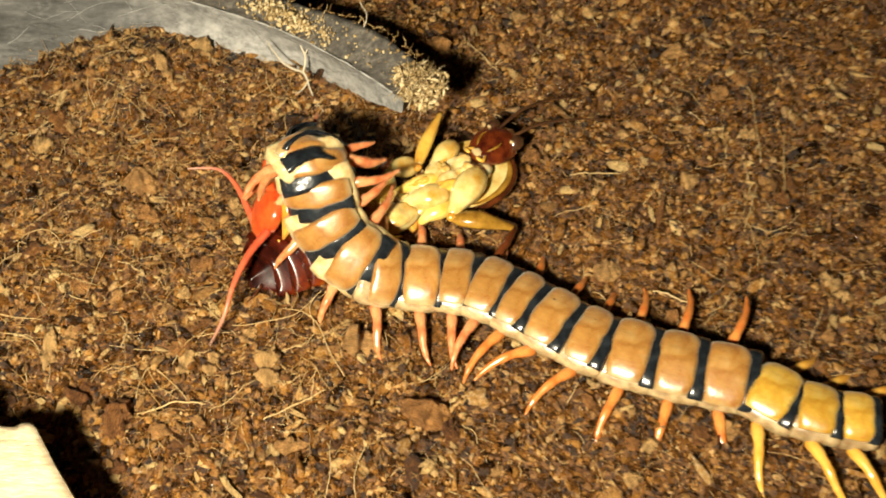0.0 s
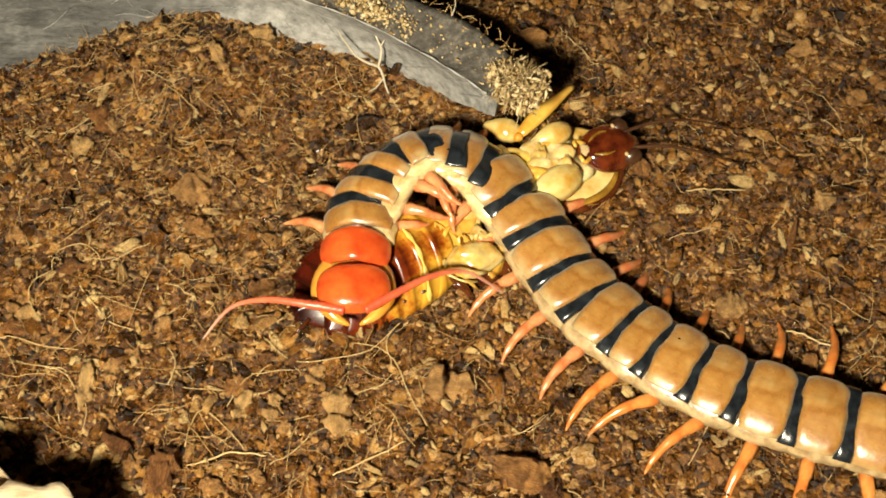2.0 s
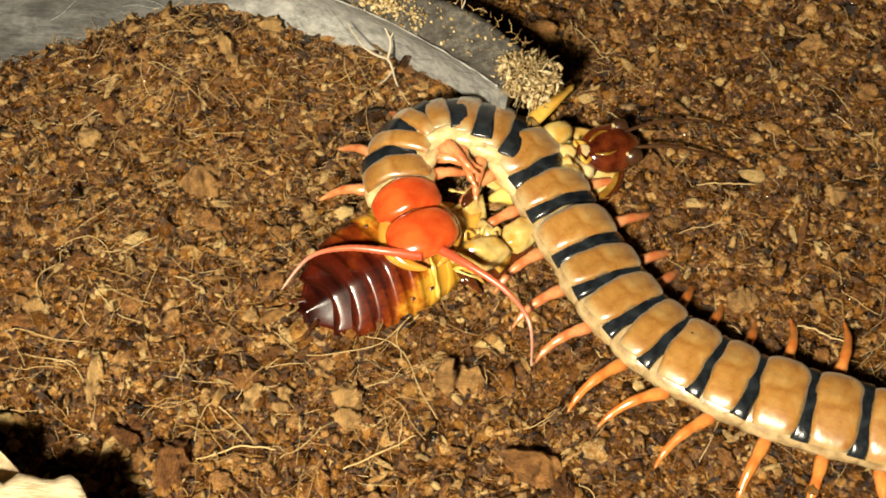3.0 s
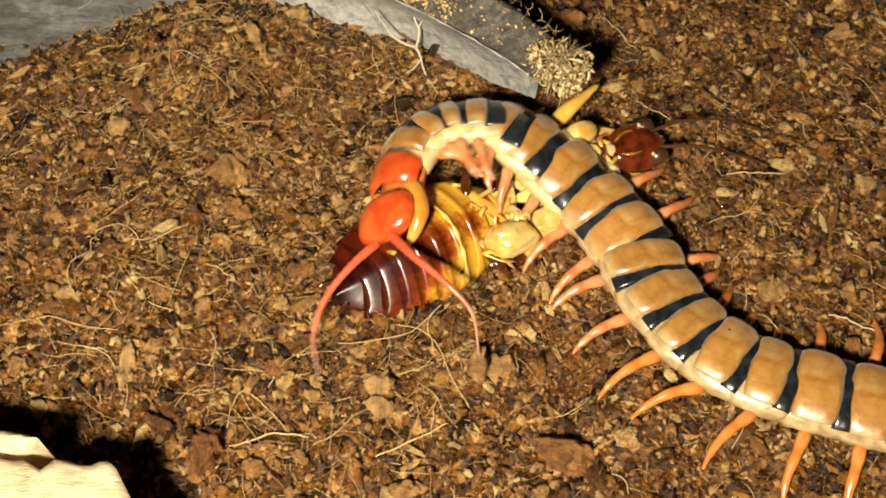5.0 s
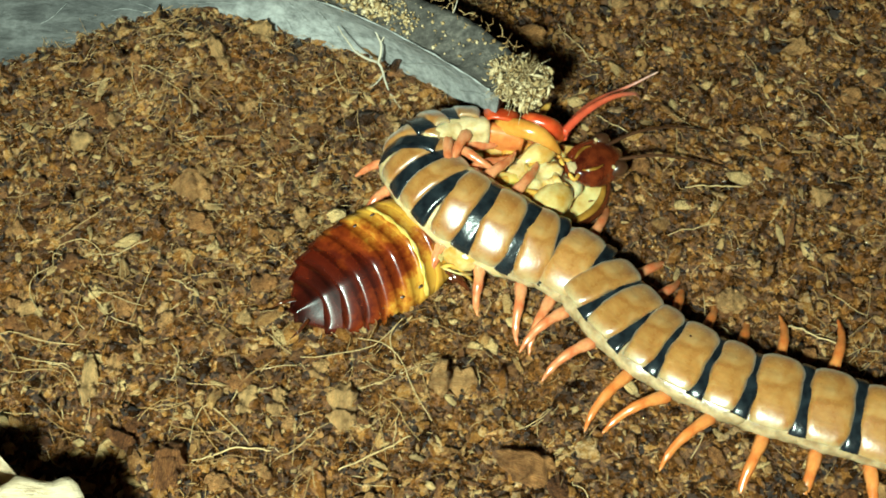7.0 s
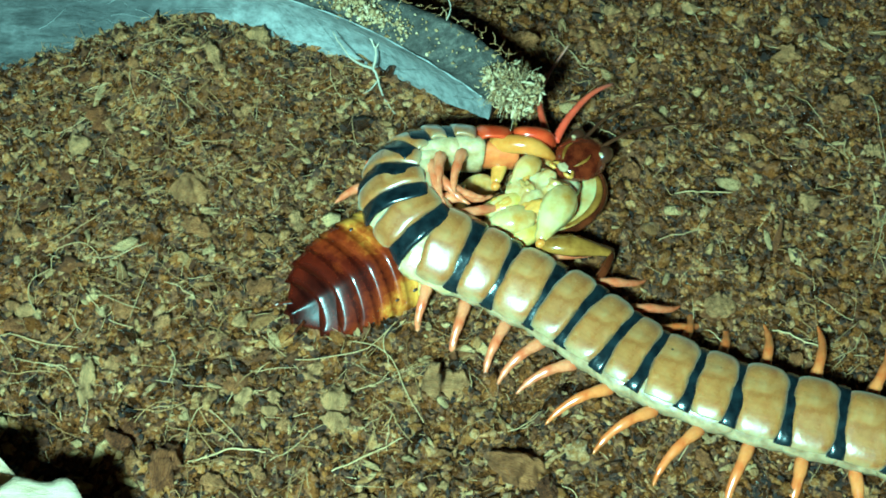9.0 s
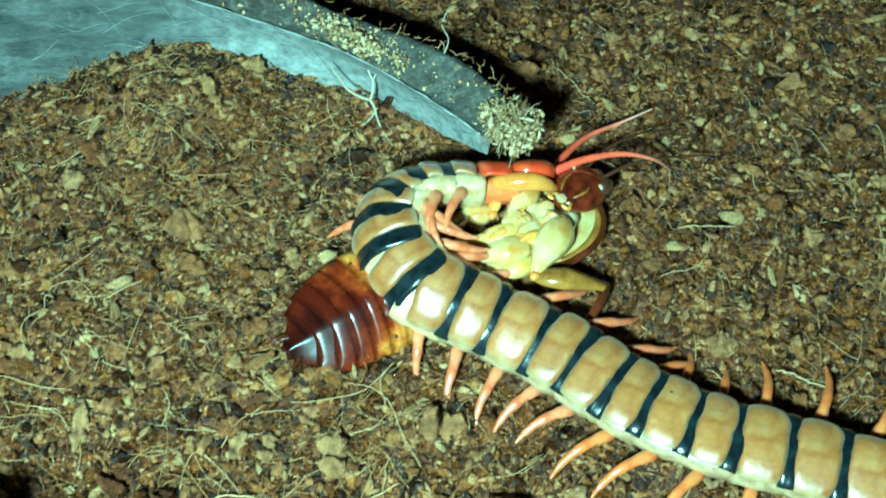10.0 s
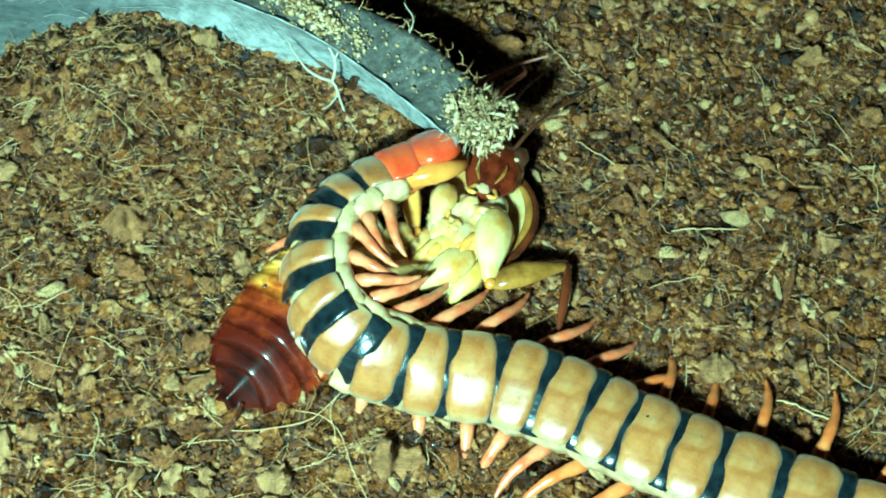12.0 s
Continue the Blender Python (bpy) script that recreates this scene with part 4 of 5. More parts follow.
def build_abdomen():
    xs = [0.0, 0.5, 0.8, 1.12, 1.45, 1.8, 2.15, 2.5, 2.82]
    width = lambda x: float(np.interp(x, [0, 0.12, 0.45, 0.8, 1.3, 1.9, 2.4, 2.9], [0.06, 0.2, 0.51, 0.74, 0.89, 0.93, 0.9, 0.78]))
    top = lambda x: float(np.interp(x, [0, 0.4, 1.0, 1.6, 2.2, 2.9], [0.27, 0.39, 0.54, 0.63, 0.61, 0.45]))
    rings = []
    for i in range(16):
        x = 0.05 + 2.75 * i / 15
        w, h = width(x) * 0.93, top(x)
        rings.append([(x, math.cos(a) * w, 0.2 + math.sin(a) * (h - 0.3 if math.sin(a) > 0 else 0.22)) for a in [2 * math.pi * j / 20 for j in range(20)]])
    v, f = loft(rings)
    body = part("abdomen", mesh_of("abdomen", v, f, m_abdomen), roach, label="glossy amber and red-brown banded abdomen")
    # plates overlap towards the tail; each ends in a small tooth at its hind corners
    for i in range(8):
        x0, x1 = xs[i] - 0.05, xs[i + 1] + 0.03
        rows = []
        for r in range(7):
            u = r / 6
            x = x0 + (x1 - x0) * u
            arc = []
            for j in range(21):
                a = -1 + 2 * j / 20
                w, h = width(max(x, 0.02)), top(x)
                lift = 0.03 * (1 - u) - 0.02 * (1 - u) ** 9
                ridge = 1 - 0.62 * (math.sqrt(a * a + 0.012) - 0.11) - 0.16 * abs(a) ** 5
                tooth = 0.1 * max(0.0, abs(a) - 0.82) / 0.18 * (1 - u) if i else 0.0
                arc.append((x - 0.2 * a * a * min(1.0, x + 0.25) - tooth, a * (w + 0.04 * (1 - u) * abs(a) ** 6), 0.14 + (h - 0.14 + lift) * ridge))
            rows.append(arc + [(p[0], p[1] * 0.98, p[2] - 0.04) for p in arc[::-1]])
        v, f = loft(rows)
        part("abdomen_plate", mesh_of("abdomen_plate", v, f, m_abdomen), body)
    for s in (1, -1):
        v, f = tube([(0.12, s * 0.2, 0.26), (-0.12, s * 0.28, 0.22), (-0.3, s * 0.3, 0.16)], [0.04, 0.025, 0.006], 6)
        part("tail_spike", mesh_of("tail_spike", v, f, m_shell), body)
        for k in range(3):
            v, f = blob((0.06, 0.035, 0.02), k + 3, 0.4, 5, 8)
            x = 1.25 + 0.36 * k
            part("margin_spot", mesh_of("margin_spot", v, f, m_hair), body, cm_pose(x, s * width(x) * 0.78, 0.13 + (top(x) - 0.1) * 0.5), "small dark spot near the margin")
    # pale seam of membrane where the sixth plate meets the torn front
    pts = [(2.2 - 0.2 * a * a, a * 0.9, 0.16 + 0.48 * (1 - 0.6 * (math.sqrt(a * a + 0.012) - 0.11) - 0.16 * abs(a) ** 5)) for a in [-1 + 2 * j / 20 for j in range(21)]]
    v, f = tube(pts, [0.035 + 0.02 * math.sin(1.7 * j) for j in range(21)], 6, flat=0.5)
    part("seam_membrane", mesh_of("seam_membrane", v, f, m_pale_limb), body, label="pale yellow seam between the plates")
    for k, (x, y, z, a, b, c, mat) in enumerate(((2.98, -0.66, 0.46, 0.45, 0.32, 0.28, m_coxa), (3.75, -0.7, 0.4, 0.36, 0.26, 0.2, m_coxa), (3.35, 0.05, 0.16, 0.4, 0.24, 0.16, m_coxa), (3.3, -0.42, 0.34, 0.26, 0.16, 0.16, m_fat))):
        v, f = blob((a, b, c), k + 3, 0.28, 14, 18)
        part("gut_lump", mesh_of("gut_lump", v, f, mat), body, cm_pose(x, y, z, 0, 0, -15 + 35 * k), "smooth cream-coloured lump of innards")
    for k, (x, y, z, a, b, c) in enumerate(((2.8, 0.0, 0.22, 0.4, 0.6, 0.2), (3.1, -0.1, 0.18, 0.4, 0.3, 0.16), (3.4, -0.75, 0.24, 0.4, 0.2, 0.16))):
        v, f = blob((a, b, c), 5 + k, 0.4, 10, 14)
        part("torn_membrane", mesh_of("torn_membrane", v, f, m_limb), body, cm_pose(x, y, z, 0, 0, 10 + 20 * k), "torn amber membrane")
    # flat dark piece, low beside the pale lumps
    v, f = blob((0.85, 0.3, 0.12), 9, 0.2, 10, 18)
    part("dark_lobe", mesh_of("dark_lobe", v, f, m_shell), body, cm_pose(3.3, -0.86, 0.14, 0, 0, -4), "dark glossy flat piece beside the innards")
    rng = np.random.default_rng(61)
    for k in range(16):
        x, y = rng.uniform(2.4, 3.3), rng.uniform(-0.8, 0.6)
        pts = curve([(x, y, 0.38 - 0.2 * y), (x + rng.normal(0.12, 0.1), y + rng.normal(0, 0.2), 0.48 - 0.2 * y), (x + rng.normal(0.35, 0.12), y + rng.normal(0, 0.3), 0.26)], 8)
        v, f = tube(pts, [float(rng.uniform(0.014, 0.05)) for _ in range(8)], 6, flat=0.5)
        part("torn_shred", mesh_of("torn_shred", v, f, m_limb if k % 2 else m_coxa), body)
    for k, (x, y, a, L) in enumerate(((2.5, -0.7, -70, 0.55), (2.75, 0.3, 60, 0.6), (3.2, 0.2, 20, 0.7))):
        v, f = limb(L, 0.08)
        part("torn_leg", mesh_of("torn_leg", v, f, m_shell), body, cm_pose(x, y, 0.35, 0, 5, a))
    return body


def limb(L, r):
    p = curve([(0, 0, 0), (0.35 * L, 0.02, 0.05), (0.7 * L, 0.0, 0.03), (L, 0.0, -0.05)], 10)
    return tube(p, [r * q for q in (0.45, 0.85, 1.1, 1.2, 1.15, 1.0, 0.8, 0.6, 0.5, 0.25)], 8, flat=0.7)


def between(a, b, name, r, material, parent, label=""):
    a, b = Vector(a), Vector(b)
    d = b - a
    v, f = limb(d.length, r)
    m = Matrix.Translation(a * CM) @ d.to_track_quat("X", "Z").to_matrix().to_4x4()
    return part(name, mesh_of(name, v, f, material), parent, m, label)


def build_front():
    """The front half, belly up: neck shield underneath, swollen hips folded over the chest, head with its feelers."""
    disc = lambda r, z: [(0.28 + 0.92 * r * math.cos(a), 0.82 * r * math.sin(a), z + 0.03 * r * math.sin(3 * a)) for a in [2 * math.pi * j / 32 for j in range(32)]]
    v, f = loft([disc(0.1, -0.06), disc(0.6, -0.04), disc(0.96, -0.02), disc(0.97, 0.02), disc(0.9, 0.05), disc(0.6, 0.02), disc(0.1, 0.03)])
    front = part("thorax", mesh_of("thorax", v, f, m_coxa), roach, label="torn thorax with pale yellow flesh")
    v, f = loft([disc(math.sin(0.5 * math.pi * q / 11), -0.05 - 0.26 * math.cos(0.5 * math.pi * q / 11) ** 0.7) for q in range(1, 12)] + [disc(1.0, -0.02), disc(0.7, -0.05)])
    part("neck_shield", mesh_of("neck_shield", v, f, m_shell), front, label="glossy dark brown neck shield")
    p = [(0.28 + 0.95 * math.cos(a), 0.85 * math.sin(a), -0.01 + 0.03 * math.sin(3 * a)) for a in [math.radians(-215 + 250 * j / 36) for j in range(37)]]
    v, f = tube(p, [0.02 + 0.05 * math.sin(math.pi * j / 36) for j in range(37)], 8)
    part("shell_edge", mesh_of("shell_edge", v, f, m_shell), front, label="dark brown rim of the neck shield")
    p = [(0.28 + 0.86 * math.cos(a), 0.76 * math.sin(a), 0.05 + 0.03 * math.sin(3 * a)) for a in [math.radians(-130 + 115 * j / 24) for j in range(25)]]
    v, f = tube(p, [0.02 + 0.05 * math.sin(math.pi * j / 24) for j in range(25)], 8, flat=0.5)
    part("shell_lining", mesh_of("shell_lining", v, f, m_shin), front, label="olive lining of the shield")
    v, f = blob((0.62, 0.56, 0.34), 41, 0.5, 26, 36)
    part("flesh", mesh_of("flesh", v, f, m_fat), front, cm_pose(-0.08, 0.06, 0.08), "wet pale yellow flesh")
    v, f = blob((0.5, 0.42, 0.26), 47, 0.5, 20, 28)
    part("flesh", mesh_of("flesh", v, f, m_fat), front, cm_pose(-0.72, 0.12, 0.0), "wet pale yellow flesh")
    for k, (x, y, z, a, b, c, mat) in enumerate(((-0.1, 0.42, 0.3, 0.26, 0.12, 0.1, m_limb), (-0.42, -0.06, 0.3, 0.3, 0.12, 0.12, m_limb), (0.12, -0.12, 0.36, 0.2, 0.14, 0.1, m_fat), (-0.25, 0.2, 0.38, 0.22, 0.1, 0.08, m_coxa), (-0.5, 0.05, 0.36, 0.16, 0.05, 0.05, m_red), (-0.62, 0.4, 0.2, 0.3, 0.14, 0.12, m_limb))):
        v, f = blob((a, b, c), k + 10, 0.6, 14, 18)
        part("flesh_fold", mesh_of("flesh_fold", v, f, mat), front, cm_pose(x, y, z, 8 * k, 0, 20 - 45 * k), "amber fold of flesh")
    hips = (((0.5, 0.6, 0.26), (-0.3, 0.5, 0.3), 0.19, m_coxa), ((0.28, -0.26, 0.34), (-0.9, -0.56, 0.26), 0.26, m_coxa), ((-0.5, -0.16, 0.24), (-1.26, 0.42, 0.12), 0.23, m_coxa),
            ((-0.25, 0.12, 0.22), (-1.1, 0.74, 0.08), 0.17, m_pale_limb), ((-0.28, 0.9, -0.02), (-0.8, 1.36, -0.1), 0.2, m_coxa), ((-0.55, -0.3, 0.1), (-1.3, -0.1, 0.02), 0.17, m_pale_limb))
    for k, (a, b, r, mat) in enumerate(hips):
        between(a, b, "roach_hip", r, mat, front, "swollen cream hip joint")
    for x, y, z in ((-0.9, -0.58, 0.24), (-0.37, 0.82, 0.08)):
        v, f = blob((0.1, 0.09, 0.09), 7, 0.2, 8, 10)
        part("knee", mesh_of("knee", v, f, m_amber), front, cm_pose(x, y, z), "amber leg joint")
    between((-0.37, 0.83, 0.08), (0.95, 1.42, 0.22), "roach_leg", 0.13, m_limb, front)
    between((-0.3, 0.92, 0.05), (0.97, 1.49, 0.18), "shin_edge", 0.05, m_hair, front, "dark spiny edge of the leg")
    between((-0.9, -0.6, 0.2), (-0.1, -1.56, 0.04), "roach_leg", 0.19, m_shin, front, "flat olive-amber thigh")
    between((-0.78, -0.58, 0.18), (-0.03, -1.54, 0.05), "shin_edge", 0.08, m_hair, front, "dark spiny edge of the leg")
    shin = between((-0.1, -1.56, 0.04), (-1.3, -1.78, -0.25), "roach_leg", 0.07, m_shell, front, "thin dark shin")
    for k in range(7):
        v, f = tube([(0.2 + 0.13 * k, 0.03, 0.0), (0.26 + 0.13 * k, 0.12 if k % 2 else -0.12, 0.05)], [0.014, 0.003], 5)
        part("spine", mesh_of("spine", v, f, m_shell), shin)
    # head
    v, f = blob((0.56, 0.44, 0.3), 2, 0.1, 16, 24)
    hd = part("roach_head", mesh_of("roach_head", v, f, m_face), front, cm_pose(0.98, 0.0, 0.24, 0, 8), "glossy dark red-brown head with pale stripes")
    for s in (1, -1):
        v, f = blob((0.2, 0.15, 0.16), 4, 0.1, 8, 12)
        part("eye", mesh_of("eye", v, f, m_hair), hd, cm_pose(0.3, s * 0.3, 0.1), "large black eye")
        v, f = blob((0.035, 0.045, 0.03), 8, 0.2, 6, 8)
        part("feeler_root", mesh_of("feeler_root", v, f, m_moss), hd, cm_pose(0.16, s * 0.3, 0.23), "pale spot at the feeler's root")
        v, f = tube(curve([(-0.02, s * 0.2, 0.28), (-0.14, s * 0.22, 0.275), (-0.28, s * 0.19, 0.245), (-0.4, s * 0.12, 0.19)], 9), [0.006, 0.014, 0.022, 0.03, 0.036, 0.036, 0.03, 0.02, 0.008], 7, flat=0.6)
        part("face_stripe", mesh_of("face_stripe", v, f, m_shin), hd, label="amber stripe on the face")
        v, f = tube(curve([(-0.44, s * 0.14, 0.12), (-0.62, s * 0.22, 0.16), (-0.66, s * 0.08, 0.2)], 7), [0.04] * 6 + [0.012], 6)
        part("mouth_feeler", mesh_of("mouth_feeler", v, f, m_limb), hd)
        q = curve([(0.3, s * 0.16, 0.16), (0.95, s * 0.26 - 0.12, 0.28), (1.75, s * 0.38 - 0.34, 0.16), (2.6, s * 0.46 - 0.66, -0.1)], 18)
        v, f = tube(q, [0.04 - 0.0017 * i for i in range(18)], 6)
        part("roach_feeler", mesh_of("roach_feeler", v, f, m_hair), hd, label="dark thread-like feeler")
    v, f = blob((0.09, 0.13, 0.06), 12, 0.5, 8, 12)
    part("mouth", mesh_of("mouth", v, f, m_moss), hd, cm_pose(-0.48, 0.02, 0.12), "wet grey mouthparts")
    return front


abdomen, front_body = build_abdomen(), build_front()

# loose crumbs last, as they are the largest mesh
build_fuzz(9500)
build_flakes(6500)
build_crumbs(88000)


# ---- motion ----
def spine_rows():
    rows = {}
    rows[0] = [(-1.01, -0.43, 1.15, 60), (-0.97, 0.29, 1.37, 60), (-0.85, 0.67, 1.76, 60), (-0.63, 0.79, 2.24, 46), (-0.35, 0.62, 2.65, 33), (-0.15, 0.28, 2.70, 20), (-0.04, -0.16, 2.34, -8), (0.08, -0.53, 1.85, -30), (0.40, -0.84, 1.39, -36), (0.94, -1.08, 1.11, -28), (1.49, -1.08, 0.88, -14), (2.19, -1.13, 0.82, 0), (2.76, -1.24, 0.82, 0), (3.37, -1.54, 0.82, 0), (3.87, -1.88, 0.82, 0), (4.51, -2.34, 0.82, 0), (5.14, -2.70, 0.82, 0), (5.93, -3.01, 0.82, 0), (6.73, -3.25, 0.82, 0), (7.61, -3.52, 0.82, 0), (8.29, -4.00, 0.82, 0), (9.00, -4.23, 0.82, 0), (9.60, -4.36, 0.82, 0)]
    rows[0.5] = [(-1.43, -0.16, 1.15, 55), (-1.10, 0.63, 1.27, 57), (-0.84, 1.07, 1.51, 60), (-0.51, 1.17, 1.85, 52), (-0.18, 1.13, 2.18, 45), (0.14, 1.08, 2.35, 30), (0.45, 0.99, 2.12, 15), (0.60, 0.65, 1.67, -22), (0.69, -0.04, 1.30, -30), (1.06, -0.59, 0.95, -22), (1.56, -0.86, 0.86, -10), (2.20, -1.07, 0.82, 0), (2.72, -1.27, 0.82, 0), (3.30, -1.57, 0.82, 0), (3.88, -1.87, 0.82, 0), (4.51, -2.28, 0.82, 0), (5.14, -2.64, 0.82, 0), (5.92, -2.96, 0.82, 0), (6.70, -3.22, 0.82, 0), (7.60, -3.44, 0.82, 0), (8.29, -3.97, 0.82, 0), (9.00, -4.21, 0.82, 0), (9.60, -4.35, 0.82, 0)]
    rows[1] = [(-1.05, -0.54, 1.25, 15), (-0.98, 0.34, 1.32, 15), (-0.88, 1.09, 1.38, 15), (-0.69, 1.44, 1.44, 25), (-0.26, 1.71, 1.47, 35), (0.18, 1.85, 1.50, 31), (0.67, 1.87, 1.53, 28), (1.17, 1.61, 1.51, 25), (1.39, 1.10, 1.25, 15), (1.54, 0.36, 0.95, 5), (1.79, -0.30, 0.86, 0), (2.30, -0.82, 0.82, 0), (2.81, -1.18, 0.82, 0), (3.41, -1.57, 0.82, 0), (3.94, -1.90, 0.82, 0), (4.55, -2.29, 0.82, 0), (5.12, -2.63, 0.82, 0), (5.91, -2.92, 0.82, 0), (6.71, -3.16, 0.82, 0), (7.58, -3.46, 0.82, 0), (8.28, -3.99, 0.82, 0), (8.99, -4.22, 0.82, 0), (9.59, -4.36, 0.82, 0)]
    rows[1.5] = [(-0.90, -1.74, 1.35, 0), (-0.75, -0.93, 1.35, 0), (-0.60, -0.20, 1.35, 0), (-0.47, 0.25, 1.35, 15), (-0.32, 0.93, 1.38, 25), (-0.01, 1.47, 1.40, 35), (0.52, 1.73, 1.43, 31), (1.02, 1.70, 1.42, 28), (1.61, 1.48, 1.20, 25), (1.99, 0.86, 0.94, 12), (2.27, 0.22, 0.86, 0), (2.65, -0.56, 0.82, 0), (2.99, -1.09, 0.82, 0), (3.55, -1.54, 0.82, 0), (4.01, -1.89, 0.82, 0), (4.61, -2.27, 0.82, 0), (5.18, -2.63, 0.82, 0), (5.96, -2.92, 0.82, 0), (6.75, -3.16, 0.82, 0), (7.60, -3.46, 0.82, 0), (8.29, -3.99, 0.82, 0), (8.99, -4.22, 0.82, 0), (9.60, -4.36, 0.82, 0)]
    rows[2] = [(-0.76, -1.50, 1.25, -5), (-0.81, -0.67, 1.25, -2), (-0.77, 0.11, 1.25, 0), (-0.75, 0.62, 1.25, 15), (-0.52, 1.13, 1.27, 27), (-0.20, 1.58, 1.30, 40), (0.33, 1.85, 1.32, 35), (0.81, 1.79, 1.32, 30), (1.39, 1.55, 1.15, 25), (1.89, 0.96, 0.93, 12), (2.23, 0.32, 0.86, 0), (2.62, -0.43, 0.82, 0), (2.99, -1.00, 0.82, 0), (3.52, -1.50, 0.82, 0), (3.97, -1.88, 0.82, 0), (4.58, -2.28, 0.82, 0), (5.19, -2.62, 0.82, 0), (5.96, -2.93, 0.82, 0), (6.73, -3.18, 0.82, 0), (7.59, -3.48, 0.82, 0), (8.28, -4.00, 0.82, 0), (8.99, -4.23, 0.82, 0), (9.60, -4.36, 0.82, 0)]
    rows[2.5] = [(-0.27, -0.69, 1.25, 0), (-0.57, 0.22, 1.25, 2), (-0.73, 0.96, 1.25, 5), (-0.71, 1.40, 1.25, 25), (-0.46, 1.81, 1.27, 35), (-0.09, 1.98, 1.30, 45), (0.46, 2.02, 1.32, 38), (0.93, 1.86, 1.32, 31), (1.47, 1.64, 1.15, 25), (1.94, 1.06, 0.93, 12), (2.30, 0.41, 0.86, 0), (2.69, -0.38, 0.82, 0), (3.02, -0.97, 0.82, 0), (3.50, -1.55, 0.82, 0), (3.94, -1.96, 0.82, 0), (4.56, -2.33, 0.82, 0), (5.16, -2.70, 0.82, 0), (5.94, -2.99, 0.82, 0), (6.75, -3.22, 0.82, 0), (7.60, -3.49, 0.82, 0), (8.28, -4.01, 0.82, 0), (8.99, -4.23, 0.82, 0), (9.60, -4.36, 0.82, 0)]
    rows[3] = [(0.28, -0.53, 1.25, 0), (0.00, 0.19, 1.25, 2), (-0.28, 0.91, 1.25, 5), (-0.36, 1.43, 1.25, 20), (-0.18, 2.00, 1.27, 30), (0.09, 2.24, 1.30, 40), (0.60, 2.36, 1.32, 35), (1.13, 2.26, 1.32, 30), (1.72, 2.03, 1.15, 25), (2.16, 1.41, 0.93, 12), (2.49, 0.70, 0.86, 0), (2.89, -0.15, 0.82, 0), (3.14, -0.76, 0.82, 0), (3.54, -1.39, 0.82, 0), (4.00, -1.87, 0.82, 0), (4.58, -2.28, 0.82, 0), (5.20, -2.64, 0.82, 0), (5.98, -2.95, 0.82, 0), (6.76, -3.20, 0.82, 0), (7.60, -3.48, 0.82, 0), (8.29, -4.00, 0.82, 0), (8.99, -4.23, 0.82, 0), (9.60, -4.36, 0.82, 0)]
    rows[4.8] = [(-0.32, -0.68, 1.25, 5), (-0.11, 0.02, 1.25, 7), (0.06, 0.64, 1.25, 10), (0.11, 1.12, 1.25, 20), (0.33, 1.67, 1.28, 30), (0.58, 2.00, 1.30, 40), (1.08, 2.22, 1.32, 35), (1.46, 2.06, 1.32, 30), (2.01, 1.83, 1.15, 25), (2.56, 1.23, 0.93, 5), (2.89, 0.62, 0.86, -10), (3.18, -0.09, 0.82, -8), (3.39, -0.80, 0.82, 0), (3.77, -1.48, 0.82, 0), (4.16, -1.92, 0.82, 0), (4.71, -2.42, 0.82, 0), (5.29, -2.73, 0.82, 0), (6.04, -3.00, 0.82, 0), (6.79, -3.21, 0.82, 0), (7.62, -3.49, 0.82, 0), (8.30, -4.01, 0.82, 0), (9.00, -4.23, 0.82, 0), (9.60, -4.36, 0.82, 0)]
    rows[5] = [(-0.89, -0.54, 1.25, 40), (-0.91, 0.36, 1.25, 42), (-0.74, 1.31, 1.25, 45), (-0.55, 1.68, 1.25, 45), (-0.15, 1.97, 1.28, 45), (0.24, 2.07, 1.30, 45), (0.77, 2.08, 1.32, 38), (1.25, 1.83, 1.32, 31), (1.81, 1.39, 1.15, 15), (2.34, 0.88, 0.93, 2), (2.74, 0.32, 0.86, -12), (3.14, -0.29, 0.82, -8), (3.28, -0.83, 0.82, 5), (3.67, -1.53, 0.82, 5), (4.03, -1.99, 0.82, 5), (4.64, -2.45, 0.82, 5), (5.24, -2.72, 0.82, 5), (6.05, -2.98, 0.82, 5), (6.80, -3.21, 0.82, 5), (7.62, -3.49, 0.82, 5), (8.30, -4.00, 0.82, 5), (9.00, -4.23, 0.82, 5), (9.60, -4.36, 0.82, 5)]
    rows[5.2] = [(0.43, 2.43, 0.20, 0), (-0.11, 2.54, 0.22, 0), (-0.27, 2.48, 0.35, 0), (-0.27, 2.19, 0.81, 0), (-0.21, 1.97, 1.20, 0), (-0.02, 1.70, 1.35, 0), (0.39, 1.29, 1.43, 0), (0.92, 1.00, 1.35, -9), (1.54, 0.70, 1.25, -12), (2.14, 0.57, 1.11, -10), (2.64, 0.23, 0.96, 0), (3.08, -0.32, 0.83, 0), (3.33, -0.92, 0.82, 0), (3.69, -1.54, 0.82, 0), (4.11, -1.93, 0.82, 0), (4.70, -2.40, 0.82, 0), (5.29, -2.69, 0.82, 0), (6.07, -2.96, 0.82, 0), (6.81, -3.19, 0.82, 0), (7.63, -3.48, 0.82, 0), (8.30, -4.00, 0.82, 0), (9.00, -4.23, 0.82, 0), (9.60, -4.36, 0.82, 0)]
